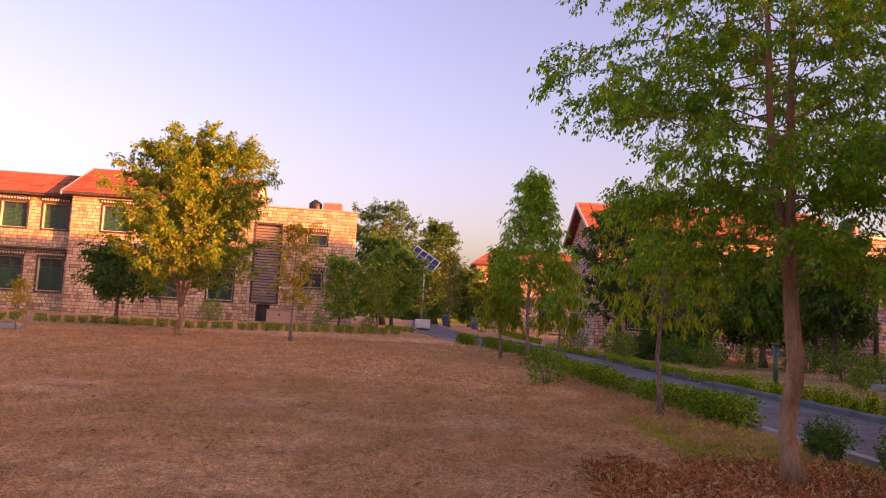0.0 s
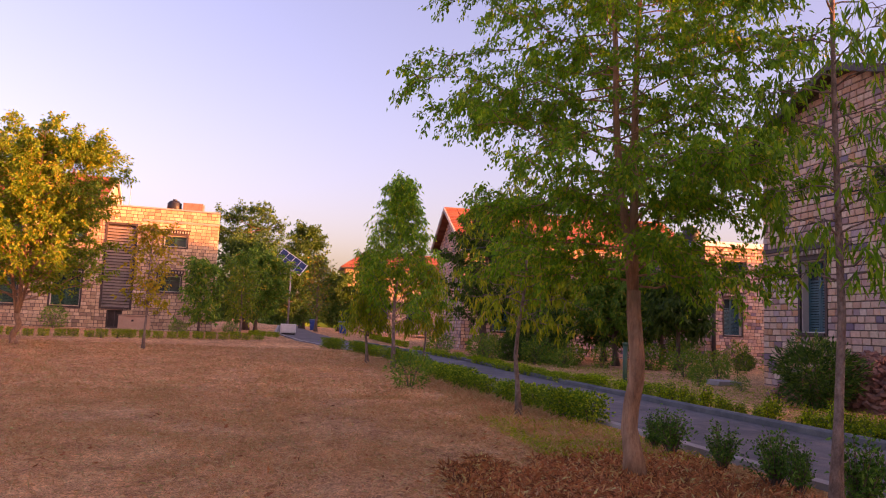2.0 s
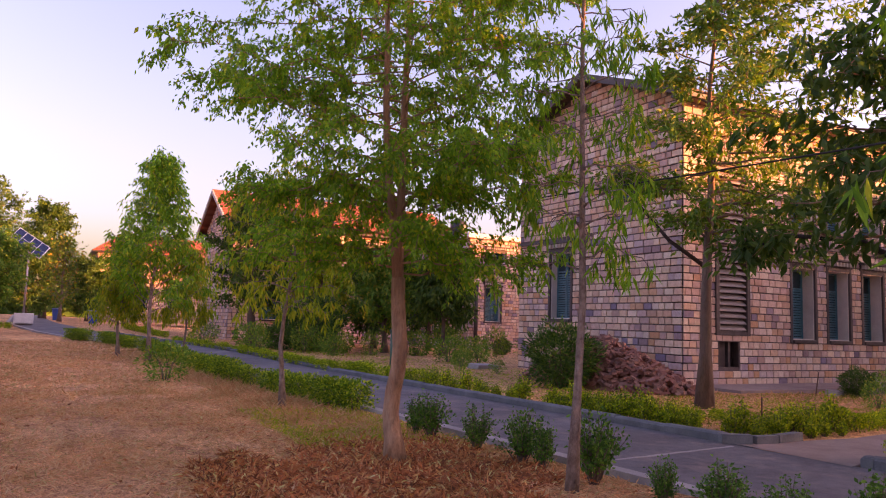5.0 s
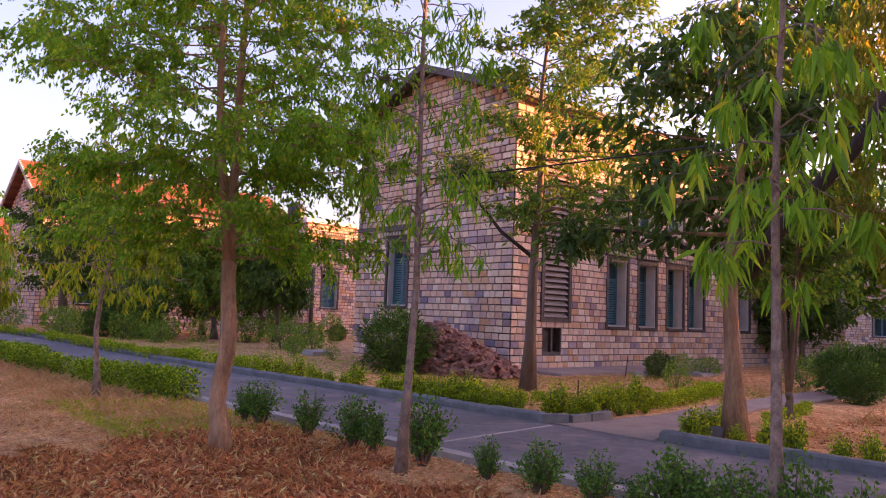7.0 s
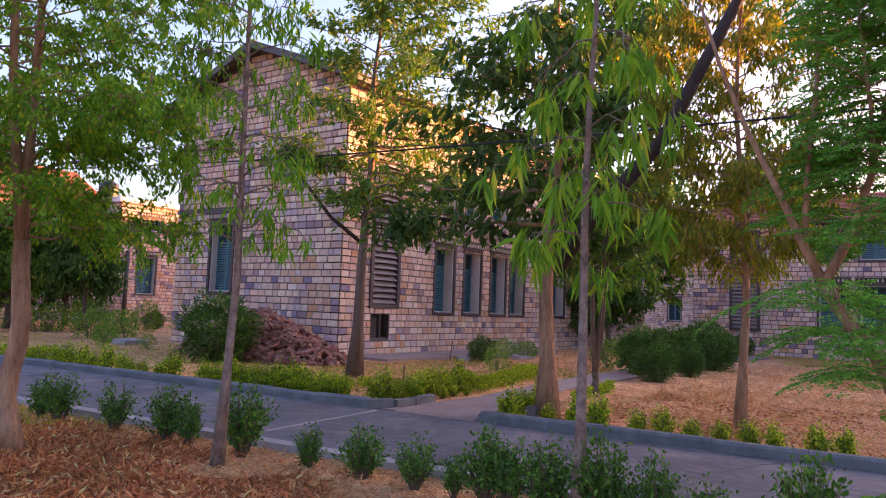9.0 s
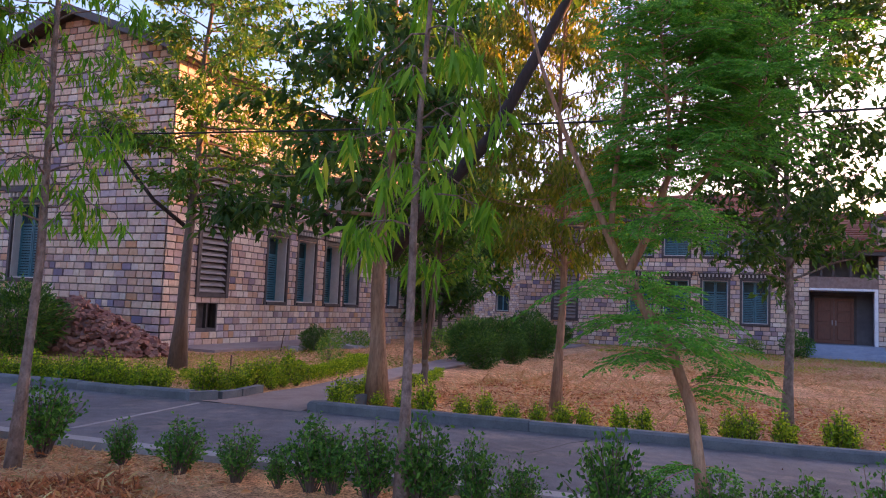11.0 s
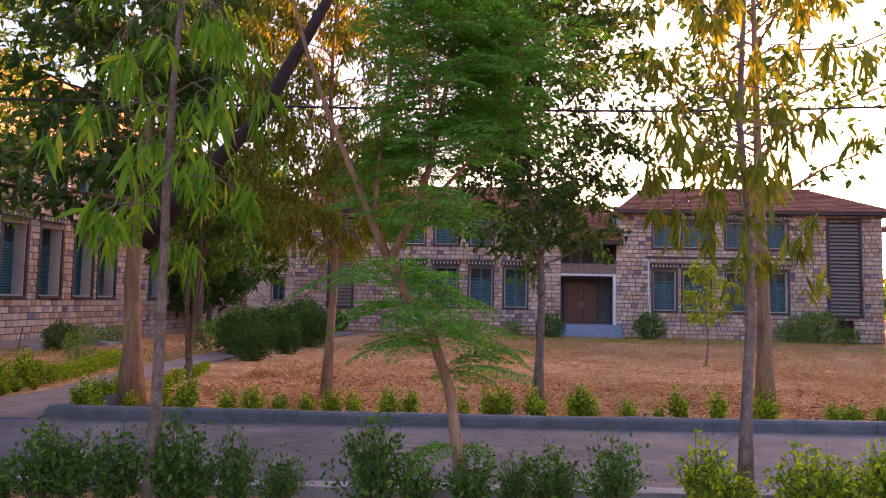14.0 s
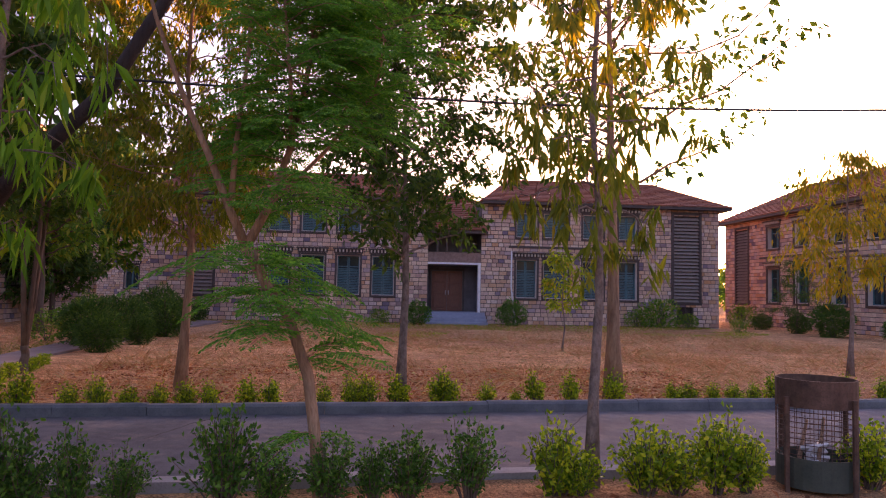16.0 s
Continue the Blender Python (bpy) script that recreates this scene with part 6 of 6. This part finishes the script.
def solar_lamp():
    x, y = -1.4, 54.0
    g = thing("solar_lamp", (x, y, gz(x, y)), "solar panel on a grey steel pole beside the road", "solar lamp")
    part("pole", Shape().tube([(0, 0, -0.1), (0, 0, 5.3)], [0.07, 0.055], 10).mesh("pole", STEEL, True), g)
    m = pose(0.0, 0.0, 5.2, 0, 33, 0) @ pose(0, 0, 0, 42, 0, 0)
    pan = part("panel", Shape().box((-1.1, -0.75, -0.03), (1.1, 0.75, 0.02), m).mesh("panel", WHITEPAINT), g)
    for i in range(4):
        for j in range(2):
            c = Shape().box((-1.07 + 0.535 * i, -0.72 + 0.72 * j, 0.022), (-1.07 + 0.535 * i + 0.495, -0.72 + 0.72 * j + 0.68, 0.03), m)
            c2 = Shape().box((-1.07 + 0.535 * i, -0.72 + 0.72 * j, -0.04), (-1.07 + 0.535 * i + 0.495, -0.72 + 0.72 * j + 0.68, -0.032), m)
            part("cell", c.mesh("cell", SOLAR), pan)
            part("cell", c2.mesh("cell", SOLAR), pan)
    part("bracket", Shape().tube([(0, 0, 4.7), (0.25, 0, 5.0)], [0.03, 0.03], 6).mesh("bracket", STEEL), g)
    part("lamp_head", Shape().box((-0.75, -0.12, 4.3), (-0.05, 0.12, 4.4), None, 0.03).mesh("lamp_head", STEEL), g)


def control_box():
    x, y = -1.2, 48.0
    b = thing("control_box", (x, y, gz(x, y)), "white metal control cabinet on a low dark plinth", "control box")
    part("plinth", Shape().box((-0.4, -0.3, -0.1), (0.45, 0.3, 0.12), None, 0.02).mesh("plinth", TRIM), b)
    body = part("body", Shape().box((-0.5, -0.3, 0.12), (0.5, 0.3, 0.72), None, 0.02).mesh("body", WHITEPAINT), b)
    part("door", Shape().box((-0.44, -0.325, 0.17), (0.44, -0.303, 0.67), None, 0.01).mesh("door", WHITEPAINT), body)


def pale_box():
    x, y = -9.9, 44.6
    b = thing("metal_box", (x, y, gz(x, y)), "peach-painted metal box standing before the house", "metal box")
    part("body", Shape().box((-0.8, -0.4, 0.02), (0.8, 0.4, 0.86), None, 0.02).mesh("body", PEACH), b)
    part("lid", Shape().box((-0.84, -0.44, 0.86), (0.84, 0.44, 0.92), None, 0.015).mesh("lid", PEACH), b)
    part("latch", Shape().box((-0.06, -0.43, 0.55), (0.06, -0.402, 0.66)).mesh("latch", TRIM), b)


def blue_bin(x, y):
    b = thing("wheeled_bin", (x, y, gz(x, y)), "blue plastic waste bin beside the road", "waste bin", "blue bins")
    s = Shape().put([(-0.28, -0.28, 0.03), (0.28, -0.28, 0.03), (0.28, 0.28, 0.03), (-0.28, 0.28, 0.03), (-0.36, -0.36, 1.0), (0.36, -0.36, 1.0), (0.36, 0.36, 1.0), (-0.36, 0.36, 1.0)],
                    [(0, 3, 2, 1), (4, 5, 6, 7), (0, 1, 5, 4), (1, 2, 6, 5), (2, 3, 7, 6), (3, 0, 4, 7)])
    part("body", s.mesh("body", BLUEPLASTIC), b)
    part("lid", Shape().box((-0.39, -0.39, 1.0), (0.39, 0.39, 1.1), None, 0.04).mesh("lid", BLUEPLASTIC), b)


def water_tank(x, y, z, r, h, material, label):
    t = thing("water_tank", (x, y, z), label, "water tank", "roof tanks")
    prof = [(r, 0), (r, h * 0.3), (r * 1.02, h * 0.32), (r, h * 0.36), (r, h * 0.62), (r * 1.02, h * 0.65), (r, h * 0.68), (r, h * 0.85), (r * 0.6, h * 0.97), (r * 0.3, h)]
    part("body", Shape().tube([(0, 0, b) for a, b in prof], [a for a, b in prof], 20).mesh("body", material, True), t)
    part("lid", Shape().tube([(0, 0, h - 0.02), (0, 0, h + 0.07)], [r * 0.32, r * 0.32], 14).mesh("lid", material), t)


def green_post():
    x, y = 8.6, 18.6
    p = thing("post", (x, y, gz(x, y)), "green-painted metal post behind the hedge", "post")
    part("shaft", Shape().tube([(0, 0, -0.1), (0, 0, 1.25)], [0.065, 0.065], 12).mesh("shaft", GREENPAINT, True), p)
    part("cap", Shape().tube([(0, 0, 1.25), (0, 0, 1.33)], [0.085, 0.07], 12).mesh("cap", GREENPAINT, True), p)


def roof_mast(x, y, z, h, label):
    a = thing("antenna", (x, y, z), label, "antenna", "roof masts")
    part("rod", Shape().tube([(0, 0, 0), (0, 0, h)], [0.03, 0.015], 6).mesh("rod", STEEL), a)
    part("foot", Shape().tube([(0, 0, -0.02), (0, 0, 0.06)], [0.08, 0.08], 8).mesh("foot", STEEL), a)


def cable():
    s = Shape()
    pts = []
    for i in range(60):
        y = 60 - i * 1.5
        pts.append((7.15 - 0.055 * y if y < 30 else 5.5 - 0.08 * (y - 30), y, 3.36 + 0.0022 * min(y, 14) ** 2 + (0.004 * y * y if y < 0 else 0.0) + max(0.0, y - 14) * 0.055))
    s.tube(pts, [0.012] * len(pts), 6)
    tagged(new("overhead_cable", s.mesh("overhead_cable", BLACKRUBBER, True)), "thin black cable strung along the road", "cable")


def stake(x, y, h, lean):
    p = thing("stake", (x, y, gz(x, y)), "short rusty stake standing in the grass", "stake", "stakes")
    part("rod", Shape().tube([(0, 0, -0.1), (lean, 0, h)], [0.018, 0.014], 6).mesh("rod", RUST), p)


def slab(x, y, w, d, h, yaw, label):
    p = thing("stone_slab", (x, y, gz(x, y)), label, "stone slab", "loose slabs")
    s = Shape().box((-w / 2, -d / 2, -0.05), (w / 2, d / 2, h), pose(0, 0, 0, 3, 2, yaw), 0.02)
    part("slab", s.mesh("slab", CONCRETE), p)


brick_pile()
mesh_bin()
solar_lamp()
control_box()
pale_box()
blue_bin(3.2, 66.0)
blue_bin(0.6, 72.0)
water_tank(-9.1, 49.6, 7.75, 0.45, 1.35, BLACKRUBBER, "black plastic water tank on the flat roof")
water_tank(25.3, 44.6, 7.26, 0.6, 1.7, BLACKRUBBER, "black plastic water tank behind the parapet")
water_tank(31.5, 44.0, 7.26, 0.6, 1.5, BLACKRUBBER, "black plastic water tank behind the parapet")
brick_box = thing("tank_stand", (-8.0, 49.6, 7.75), "low brick box on the flat roof", "tank stand")
part("body", Shape().box((-0.5, -0.4, 0.0), (0.75, 0.4, 1.2), None, 0.01).mesh("body", BRICKWALL), brick_box)
green_post()
roof_mast(-12.0, 50.0, 7.75, 2.6, "thin metal mast on the flat roof")
roof_mast(-18.0, 52.5, 10.4, 2.8, "thin metal mast on the tiled roof")
cable()
stake(11.6, 9.0, 0.42, 0.0)
stake(18.4, 12.6, 0.6, 0.15)
kerb_brick = thing("brick", (9.23, 0.72, 0.03), "single terracotta brick lying behind the kerb", "brick")
part("body", Shape().box((-0.06, -0.12, 0.0), (0.06, 0.12, 0.085), pose(0, 0, 0.03, 4, 0, 12), 0.006).mesh("body", BRICK), kerb_brick)
slab(19.3, 12.6, 0.7, 0.3, 0.12, 10, "broken dark slab lying before the wall")
slab(14.0, 22.5, 1.2, 0.5, 0.14, 20, "pale stone slab lying in the grass")
slab(22.3, 12.3, 1.4, 0.6, 0.10, 5, "flat grey slab beside the wall")
slab(-17.2, 28.9, 0.9, 0.4, 0.18, 12, "pale stones at the field's edge")
